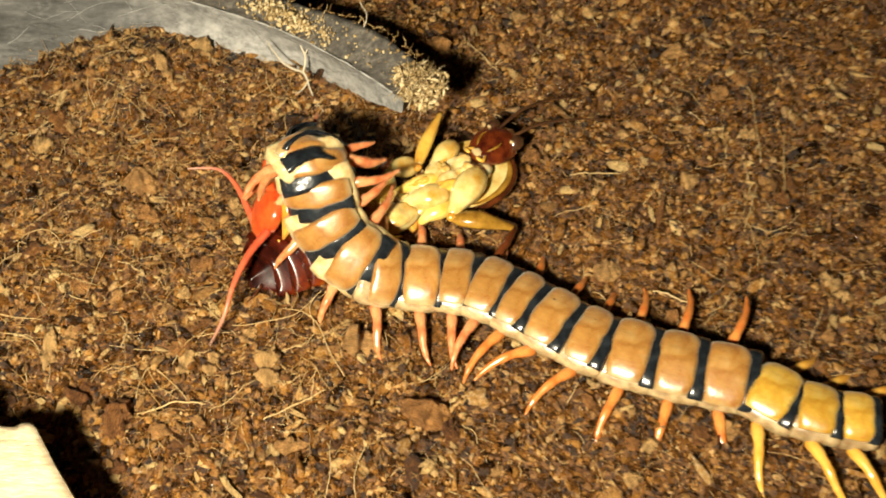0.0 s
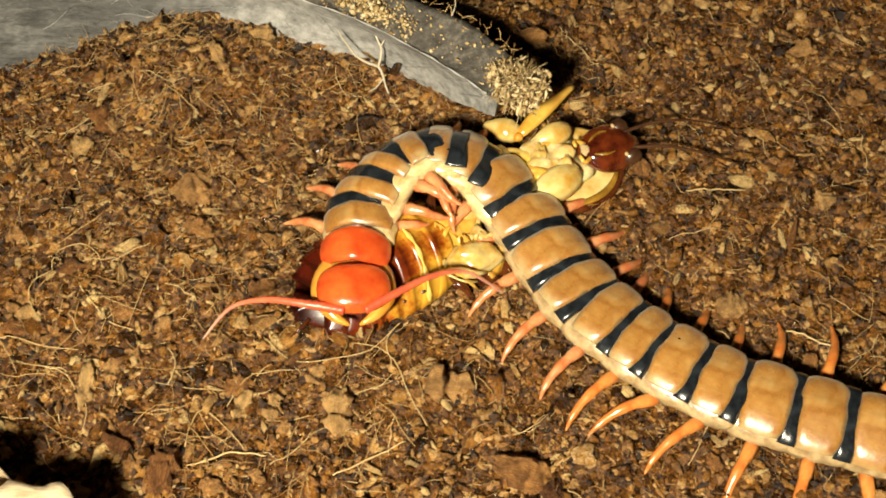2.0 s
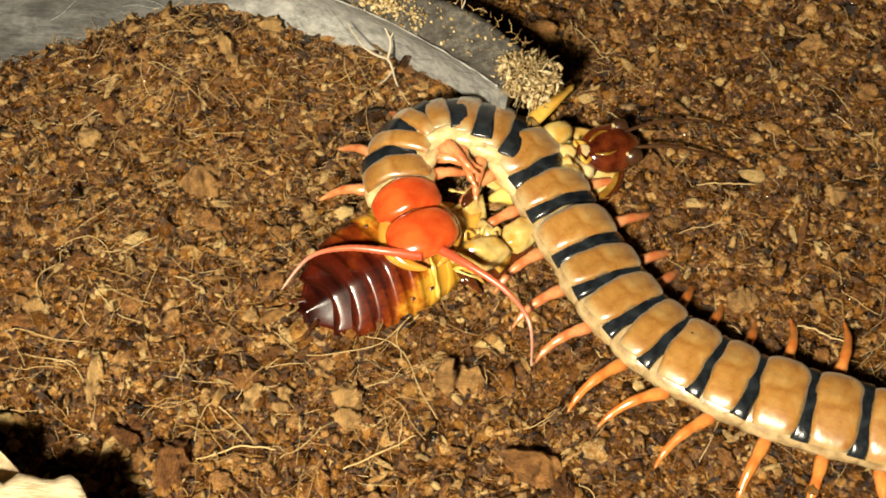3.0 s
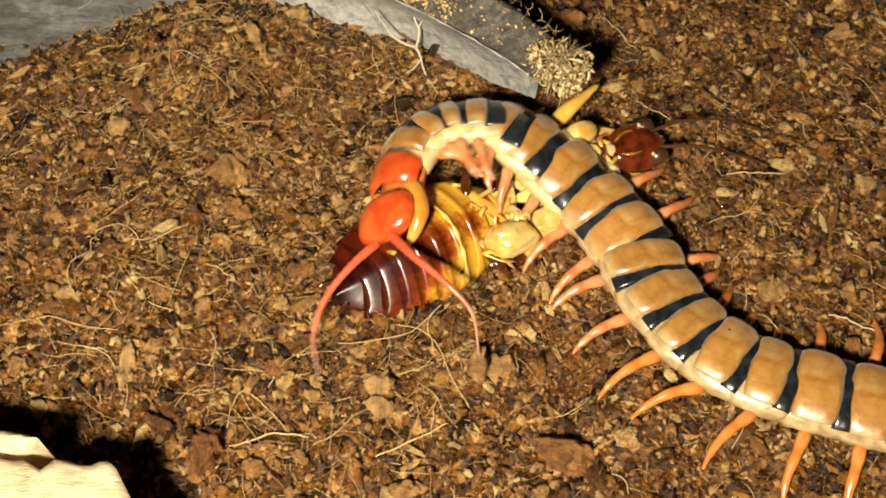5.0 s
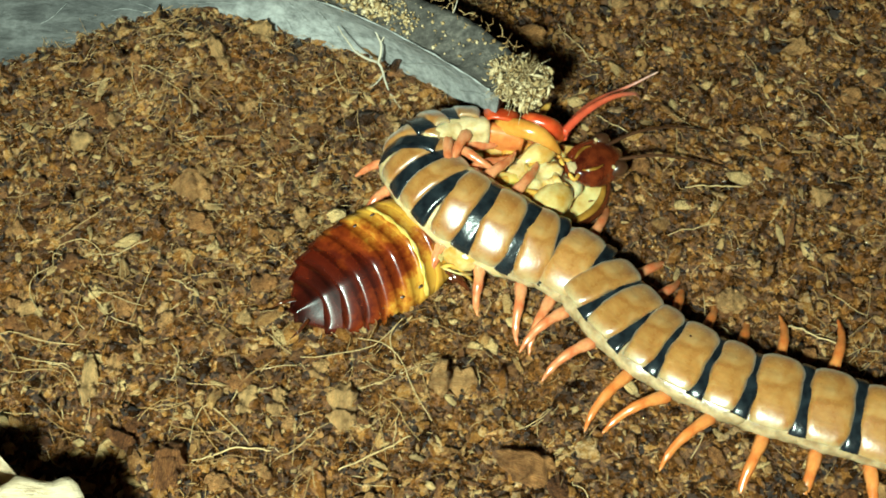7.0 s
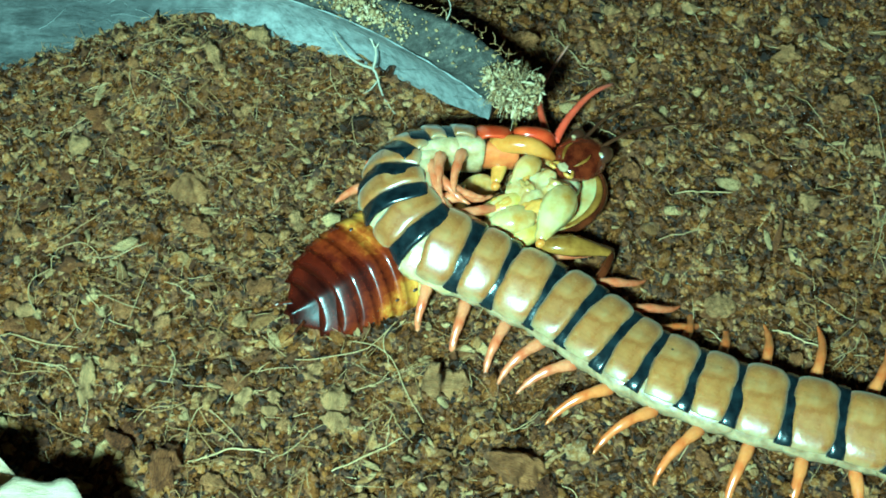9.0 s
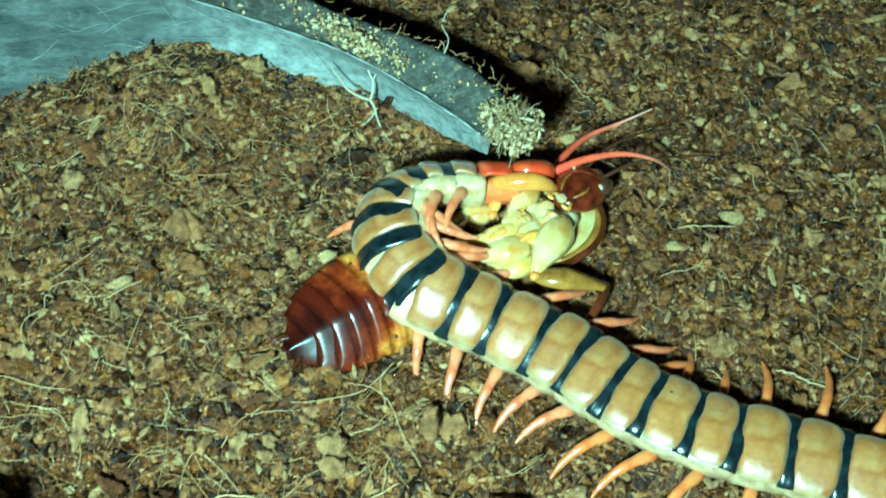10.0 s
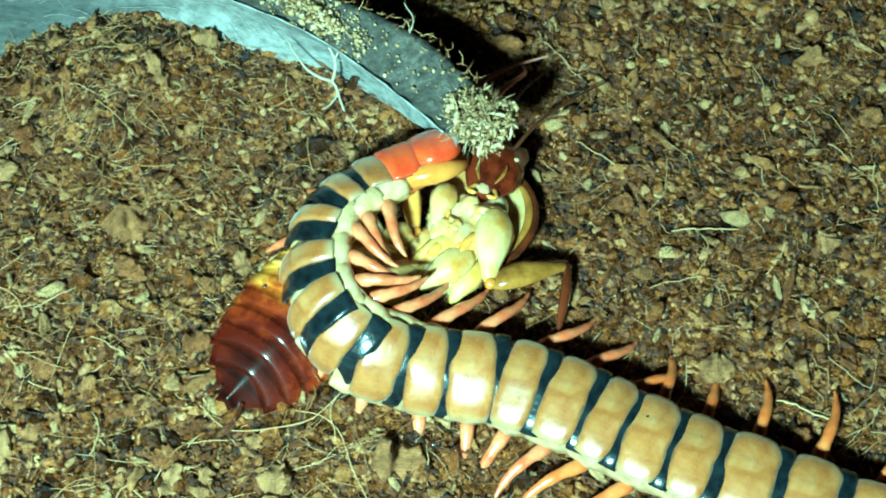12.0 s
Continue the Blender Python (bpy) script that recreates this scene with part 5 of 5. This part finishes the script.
    rows[5.5] = [(0.61, 2.50, 0.20, 0), (0.02, 2.61, 0.22, 0), (-0.23, 2.56, 0.34, 0), (-0.31, 2.28, 0.74, 0), (-0.30, 1.89, 1.18, 0), (-0.17, 1.54, 1.35, 0), (0.24, 1.14, 1.43, -8), (0.81, 0.85, 1.35, -9), (1.47, 0.59, 1.25, -16), (2.10, 0.45, 1.11, -16), (2.58, 0.14, 0.96, -10), (3.07, -0.34, 0.83, 0), (3.32, -0.92, 0.82, 0), (3.69, -1.51, 0.82, 0), (4.15, -1.91, 0.82, 0), (4.70, -2.39, 0.82, 0), (5.27, -2.67, 0.82, 0), (6.05, -2.95, 0.82, 0), (6.80, -3.19, 0.82, 0), (7.62, -3.48, 0.82, 0), (8.30, -4.00, 0.82, 0), (9.00, -4.23, 0.82, 0), (9.60, -4.36, 0.82, 0)]
    rows[6] = [(1.13, 2.61, 0.35, -30), (0.44, 2.72, 0.45, -30), (0.11, 2.73, 0.53, -30), (-0.15, 2.50, 0.80, -30), (-0.28, 2.04, 1.18, -20), (-0.18, 1.66, 1.28, -10), (0.21, 1.26, 1.32, -8), (0.79, 0.93, 1.33, -9), (1.45, 0.66, 1.25, -16), (2.06, 0.44, 1.11, -16), (2.61, 0.17, 0.96, -10), (3.09, -0.29, 0.83, 0), (3.32, -0.79, 0.82, 0), (3.71, -1.34, 0.82, 0), (4.17, -1.74, 0.82, 0), (4.73, -2.23, 0.82, 0), (5.31, -2.55, 0.82, 0), (6.09, -2.83, 0.82, 0), (6.87, -3.09, 0.82, 0), (7.66, -3.43, 0.82, 0), (8.32, -3.97, 0.82, 0), (9.01, -4.21, 0.82, 0), (9.61, -4.35, 0.82, 0)]
    rows[6.5] = [(2.52, 2.16, 0.95, -70), (1.83, 2.40, 1.00, -66), (1.21, 2.55, 1.05, -63), (0.63, 2.57, 1.10, -60), (0.18, 2.37, 1.15, -45), (0.01, 1.93, 1.22, -30), (0.30, 1.29, 1.28, -5), (0.75, 0.70, 1.33, -12), (1.37, 0.37, 1.22, -18), (2.04, 0.20, 1.04, -18), (2.60, 0.03, 0.88, -12), (3.08, -0.51, 0.82, 0), (3.32, -1.06, 0.82, 0), (3.69, -1.61, 0.82, 0), (4.11, -1.99, 0.82, 0), (4.71, -2.38, 0.82, 0), (5.30, -2.65, 0.82, 0), (6.07, -2.90, 0.82, 0), (6.84, -3.14, 0.82, 0), (7.65, -3.46, 0.82, 0), (8.31, -3.99, 0.82, 0), (9.01, -4.22, 0.82, 0), (9.61, -4.36, 0.82, 0)]
    rows[7] = [(2.73, 2.11, 0.95, -70), (1.97, 2.35, 1.00, -68), (1.32, 2.45, 1.05, -66), (0.65, 2.42, 1.10, -65), (0.18, 2.19, 1.15, -47), (0.04, 1.79, 1.22, -30), (0.25, 1.29, 1.28, -5), (0.63, 0.70, 1.33, -12), (1.21, 0.31, 1.22, -18), (1.88, 0.02, 1.04, -20), (2.48, -0.14, 0.88, -14), (3.02, -0.51, 0.82, 0), (3.31, -1.04, 0.82, 0), (3.69, -1.58, 0.82, 0), (4.13, -1.94, 0.82, 0), (4.71, -2.31, 0.82, 0), (5.31, -2.62, 0.82, 0), (6.08, -2.89, 0.82, 0), (6.85, -3.15, 0.82, 0), (7.65, -3.46, 0.82, 0), (8.31, -3.99, 0.82, 0), (9.01, -4.22, 0.82, 0), (9.61, -4.36, 0.82, 0)]
    rows[9] = [(2.75, 2.07, 0.95, -70), (1.95, 2.14, 1.00, -68), (1.33, 2.15, 1.05, -66), (0.76, 2.16, 1.10, -65), (0.31, 2.06, 1.15, -55), (-0.06, 1.76, 1.22, -45), (-0.21, 1.29, 1.28, -30), (-0.12, 0.69, 1.33, -18), (0.37, 0.04, 1.22, -18), (1.15, -0.25, 1.04, -18), (1.73, -0.49, 0.88, -16), (2.41, -0.86, 0.82, -14), (2.96, -1.29, 0.82, -12), (3.49, -1.76, 0.82, -8), (3.99, -2.12, 0.82, 0), (4.65, -2.46, 0.82, 0), (5.27, -2.72, 0.82, 0), (6.05, -2.98, 0.82, 0), (6.82, -3.20, 0.82, 0), (7.64, -3.48, 0.82, 0), (8.30, -4.00, 0.82, 0), (9.00, -4.23, 0.82, 0), (9.61, -4.36, 0.82, 0)]
    rows[9.5] = [(2.73, 2.08, 0.95, -70), (1.94, 2.15, 1.00, -68), (1.33, 2.15, 1.05, -66), (0.75, 2.13, 1.10, -65), (0.29, 2.01, 1.15, -55), (-0.08, 1.72, 1.22, -45), (-0.25, 1.21, 1.28, -30), (-0.19, 0.57, 1.33, -18), (0.30, -0.12, 1.22, -18), (1.04, -0.36, 1.04, -18), (1.65, -0.61, 0.88, -16), (2.30, -0.97, 0.82, -14), (2.87, -1.36, 0.82, -12), (3.46, -1.81, 0.82, -8), (3.95, -2.14, 0.82, 0), (4.62, -2.46, 0.82, 0), (5.26, -2.71, 0.82, 0), (6.04, -2.97, 0.82, 0), (6.81, -3.20, 0.82, 0), (7.63, -3.48, 0.82, 0), (8.30, -4.00, 0.82, 0), (9.00, -4.23, 0.82, 0), (9.60, -4.36, 0.82, 0)]
    rows[10] = [(2.73, 2.19, 0.95, -65), (2.00, 2.14, 1.00, -65), (1.38, 2.12, 1.05, -65), (0.78, 2.12, 1.10, -65), (0.28, 2.02, 1.15, -55), (-0.12, 1.73, 1.22, -45), (-0.28, 1.22, 1.28, -32), (-0.16, 0.54, 1.33, -20), (0.34, -0.10, 1.22, -20), (1.00, -0.35, 1.04, -18), (1.62, -0.58, 0.88, -16), (2.32, -0.95, 0.82, -14), (2.88, -1.33, 0.82, -12), (3.44, -1.78, 0.82, -8), (3.97, -2.11, 0.82, 0), (4.61, -2.44, 0.82, 0), (5.25, -2.70, 0.82, 0), (6.04, -2.93, 0.82, 0), (6.80, -3.18, 0.82, 0), (7.62, -3.47, 0.82, 0), (8.30, -4.00, 0.82, 0), (9.00, -4.23, 0.82, 0), (9.60, -4.36, 0.82, 0)]
    rows[10.5] = [(2.83, 2.19, 0.95, -60), (2.09, 2.18, 1.00, -60), (1.50, 2.20, 1.05, -60), (0.89, 2.19, 1.10, -60), (0.35, 2.01, 1.15, -55), (-0.05, 1.66, 1.18, -50), (-0.21, 1.15, 1.22, -40), (-0.13, 0.51, 1.23, -30), (0.32, -0.14, 1.15, -26), (1.00, -0.53, 1.01, -22), (1.59, -0.79, 0.87, -18), (2.31, -1.06, 0.82, -14), (2.87, -1.42, 0.82, -12), (3.43, -1.84, 0.82, -8), (3.96, -2.14, 0.82, 0), (4.62, -2.46, 0.82, 0), (5.26, -2.70, 0.82, 0), (6.03, -2.95, 0.82, 0), (6.79, -3.19, 0.82, 0), (7.62, -3.48, 0.82, 0), (8.29, -4.00, 0.82, 0), (9.00, -4.23, 0.82, 0), (9.60, -4.36, 0.82, 0)]
    rows[11] = [(1.96, 2.32, 1.25, -45), (1.28, 2.21, 1.25, -45), (0.76, 2.09, 1.25, -45), (0.38, 1.89, 1.25, -45), (-0.08, 1.44, 1.28, -47), (-0.37, 0.87, 1.30, -50), (-0.40, 0.03, 1.32, -45), (-0.10, -0.55, 1.32, -42), (0.38, -0.85, 1.15, -38), (0.98, -1.01, 0.93, -30), (1.57, -1.11, 0.86, -24), (2.27, -1.28, 0.82, -16), (2.86, -1.52, 0.82, -8), (3.45, -1.86, 0.82, 0), (4.00, -2.15, 0.82, 0), (4.66, -2.44, 0.82, 0), (5.27, -2.68, 0.82, 0), (6.06, -2.94, 0.82, 0), (6.80, -3.18, 0.82, 0), (7.62, -3.48, 0.82, 0), (8.30, -4.00, 0.82, 0), (9.00, -4.23, 0.82, 0), (9.60, -4.36, 0.82, 0)]
    rows[11.5] = [(2.27, 2.30, 1.25, -40), (1.73, 2.22, 1.25, -41), (1.26, 2.12, 1.25, -43), (0.90, 2.02, 1.25, -45), (0.34, 1.71, 1.28, -47), (-0.07, 1.24, 1.30, -50), (-0.26, 0.49, 1.33, -45), (-0.09, -0.24, 1.32, -42), (0.29, -0.72, 1.15, -40), (0.84, -0.93, 0.93, -34), (1.46, -1.07, 0.86, -28), (2.20, -1.16, 0.82, -20), (2.81, -1.38, 0.82, -12), (3.44, -1.73, 0.82, -6), (3.99, -2.06, 0.82, 0), (4.65, -2.37, 0.82, 0), (5.24, -2.62, 0.82, 0), (5.98, -2.87, 0.82, 0), (6.76, -3.14, 0.82, 0), (7.60, -3.46, 0.82, 0), (8.29, -3.99, 0.82, 0), (8.99, -4.22, 0.82, 0), (9.60, -4.36, 0.82, 0)]
    rows[12] = [(1.53, 2.55, 1.25, -40), (0.90, 2.30, 1.25, -41), (0.36, 2.05, 1.25, -43), (0.04, 1.88, 1.25, -45), (-0.46, 1.46, 1.28, -47), (-0.67, 0.85, 1.30, -50), (-0.62, 0.03, 1.32, -45), (-0.31, -0.54, 1.32, -42), (0.19, -0.90, 1.15, -40), (0.84, -1.03, 0.93, -34), (1.42, -1.09, 0.86, -28), (2.15, -1.15, 0.82, -20), (2.78, -1.37, 0.82, -12), (3.42, -1.64, 0.82, -6), (3.94, -1.93, 0.82, -4), (4.54, -2.20, 0.82, 0), (5.17, -2.47, 0.82, 0), (5.94, -2.78, 0.82, 0), (6.74, -3.10, 0.82, 0), (7.60, -3.44, 0.82, 0), (8.28, -3.98, 0.82, 0), (8.99, -4.22, 0.82, 0), (9.60, -4.35, 0.82, 0)]
    return rows


TILT = {6: -4, 7: -6, 8: -4, 9: 2, 10: 4, 11: 5, 12: 6, 13: 6, 14: 6, 15: 6, 16: -2, 17: -6, 18: -12, 19: 4, 20: 6}


def segment_pose(front, rear, own=0.0):
    a, b = Vector(front[:3]), Vector(rear[:3])
    x = (a - b).normalized()
    y = Vector((0, 0, 1)).cross(x).normalized()
    z = x.cross(y)
    turn = Matrix((x, y, z)).transposed().to_4x4()
    lean = math.radians((front[3] + rear[3]) / 2 + own)
    mid = ((a + b) / 2 - HOME) * CM
    down = Matrix.Translation((0, 0, -0.3 * CM))
    return Matrix.Translation(mid) @ turn @ down @ Matrix.Rotation(lean, 4, "X") @ down.inverted()


FEELER_LEFT = [(0, -1.5, -1.2), (0.5, -1.4, -0.9), (1, 0.4, -2.3), (1.5, 0.7, -2.2), (2, 0.9, -1.0), (2.5, 1.4, 0.5), (3, 1.2, -1.4), (4.8, 1.4, -1.8), (5, 0.1, -1.7), (5.2, 1.1, 1.2), (5.5, 1.1, 1.2), (6, 1.5, 1.8), (6.5, 4.5, 3.6), (7, 4.4, 3.6), (9, 3.1, 4.4), (9.5, 3.0, 4.2), (10, 4.0, 3.3), (10.5, 3.2, 4.2), (11, 3.9, 3.9), (11.5, 3.7, 3.7), (12, 2.9, 4.4)]
FEELER_RIGHT = [(0, -2.6, 1.3), (0.5, -2.3, 0.9), (1, -2.4, 0.2), (1.5, -2.4, -1.1), (2, -2.6, -1.6), (2.5, -1.6, -0.4), (3, -1.6, -0.8), (4.8, -2.6, 1.0), (5, -1.6, -1.7), (5.2, 0.6, 0.8), (5.5, 0.6, 0.8), (6, 1.2, 1.3), (6.5, 3.4, 2.6), (7, 3.6, 3.0), (9, 3.6, 3.4), (9.5, 3.6, 3.3), (10, 4.2, 2.6), (10.5, 3.6, 3.2), (11, 3.3, 4.2), (11.5, 3.2, 4.0), (12, 2.6, 4.6)]


def motions():
    rows = spine_rows()
    times = sorted(rows)
    head_rows = {}
    for k, ob in enumerate([head] + segments):
        keyed = [(t, segment_pose(rows[t][k], rows[t][k + 1], TILT.get(k, 0.0))) for t in times]
        if k == 0:
            head_rows = dict(keyed)
        walk(ob, keyed)
    # feelers sweep towards places on plan
    for ob, side, aims in ((feelers[0], 1, FEELER_LEFT), (feelers[1], -1, FEELER_RIGHT)):
        base = Vector((0.36, side * 0.16, -0.16))
        chord = Vector((2.3, side * 0.4, -0.2)).normalized()
        keyed = []
        for t, x, y in aims:
            m = Matrix.Translation(HOME * CM) @ head_rows[t]
            aim = m.inverted() @ (Vector((x, y, 0.7 if side == 1 or t < 6.2 else 0.4)) * CM) / CM - base
            turn = chord.rotation_difference(aim.normalized()).to_matrix().to_4x4()
            keyed.append((t, Matrix.Translation(base * CM) @ turn))
        walk(ob, keyed)
    # the front legs fold in where the body leans, and tread a little
    for k, pair in enumerate(legs, start=2):
        if k > 13:
            continue
        for ob, side, yaw in pair:
            keyed = []
            for t in times:
                lean = side * (rows[t][k][3] + rows[t][k + 1][3]) / 2
                tuck = 0.75 * lean if lean > 0 else 0.8 * lean
                if 5.1 < t < 6.2 and k < 5:
                    tuck = 70
                if side == 1 and 6 <= k <= 11:
                    tuck += float(np.interp(t, [10, 10.6], [0, 22]))
                sweep = float(np.interp(t, [7.2, 8.8], [0, 1]) * np.interp(k, [3, 4, 6, 8, 11], [0, 8, 22, 42, 50])) if side == -1 else 0.0
                if side == 1 and k > 9:
                    sweep = -float(np.interp(t, [7.2, 8.8], [1, 0])) * (8 if k == 10 else 24)
                tread = 7 * math.sin(2.1 * t + 1.3 * k + side) * (1 if k < 9 else 0.3)
                m = cm_pose(0, side * WIDTHS[k] * 0.9, -0.6) @ pose(0, 0, 0, -side * tuck, 0, 0) @ pose(0, 0, 0, 0, 0, yaw + tread - sweep)
                keyed.append((t, m))
            walk(ob, keyed)
    drag = [(0, -1.46, -0.93, 39.2), (0.5, -1.7, -0.95, 33.5), (1, -1.73, -1.07, 37.5), (1.5, -1.17, -0.96, 41.7), (2, -1.8, -0.98, 31.9), (2.5, -1.79, -1.08, 35.6), (3, -1.81, -1.13, 34.4), (5, -1.83, -1.03, 33.9), (5.5, -1.84, -1.03, 34.3), (6, -1.84, -1.06, 34.2), (6.5, -1.83, -1.09, 35.2), (7, -1.87, -1.09, 35.3), (9, -1.85, -1.06, 34.7), (9.5, -1.84, -1.03, 34.1), (10, -1.83, -0.95, 33.6), (10.5, -1.77, -1.02, 33.3), (11, -1.68, -1.34, 49.4), (11.5, -1.81, -1.21, 49.7), (12, -1.86, -1.39, 52.1)]
    walk(abdomen, [(t, cm_pose(x - ROACH.x, y, 0.14, 0, 0, a) @ pose(0, 0, 0, 19, -1)) for t, x, y, a in drag])
    pull = [(0, 2.64, 1.20, 45.0), (0.5, 2.54, 1.19, 41.0), (1, 2.83, 1.28, 40.7), (1.5, 2.66, 1.37, 43.0), (2, 2.60, 1.85, 21.4), (2.5, 2.63, 1.77, 16.0), (3, 2.42, 1.71, 21.5), (5, 2.33, 1.47, 21.7), (5.5, 2.27, 1.38, 21.7), (6, 2.35, 1.35, 26.1), (6.5, 2.41, 1.37, 27.4), (7, 2.36, 1.34, 28.4), (9, 2.50, 1.15, 48.9), (9.5, 2.49, 1.25, 47.2), (10, 2.46, 1.26, 46.6), (10.5, 2.58, 1.25, 51.6), (11, 1.96, 1.46, 62.9), (11.5, 2.24, 1.31, 66.9), (12, 1.78, 1.36, 70.8)]
    tilt = lambda t: float(np.interp(t, [0, 1.0, 1.8, 7.0, 8.6, 12], [0, 0, 10, 10, 0, 0]))
    walk(front_body, [(t, cm_pose(x - ROACH.x, y, 0.45 - 0.014 * tilt(t), 0, 0, a) @ cm_pose(0, 0, 0, tilt(t)) @ cm_pose(0, 0, -0.02)) for t, x, y, a in pull])


motions()
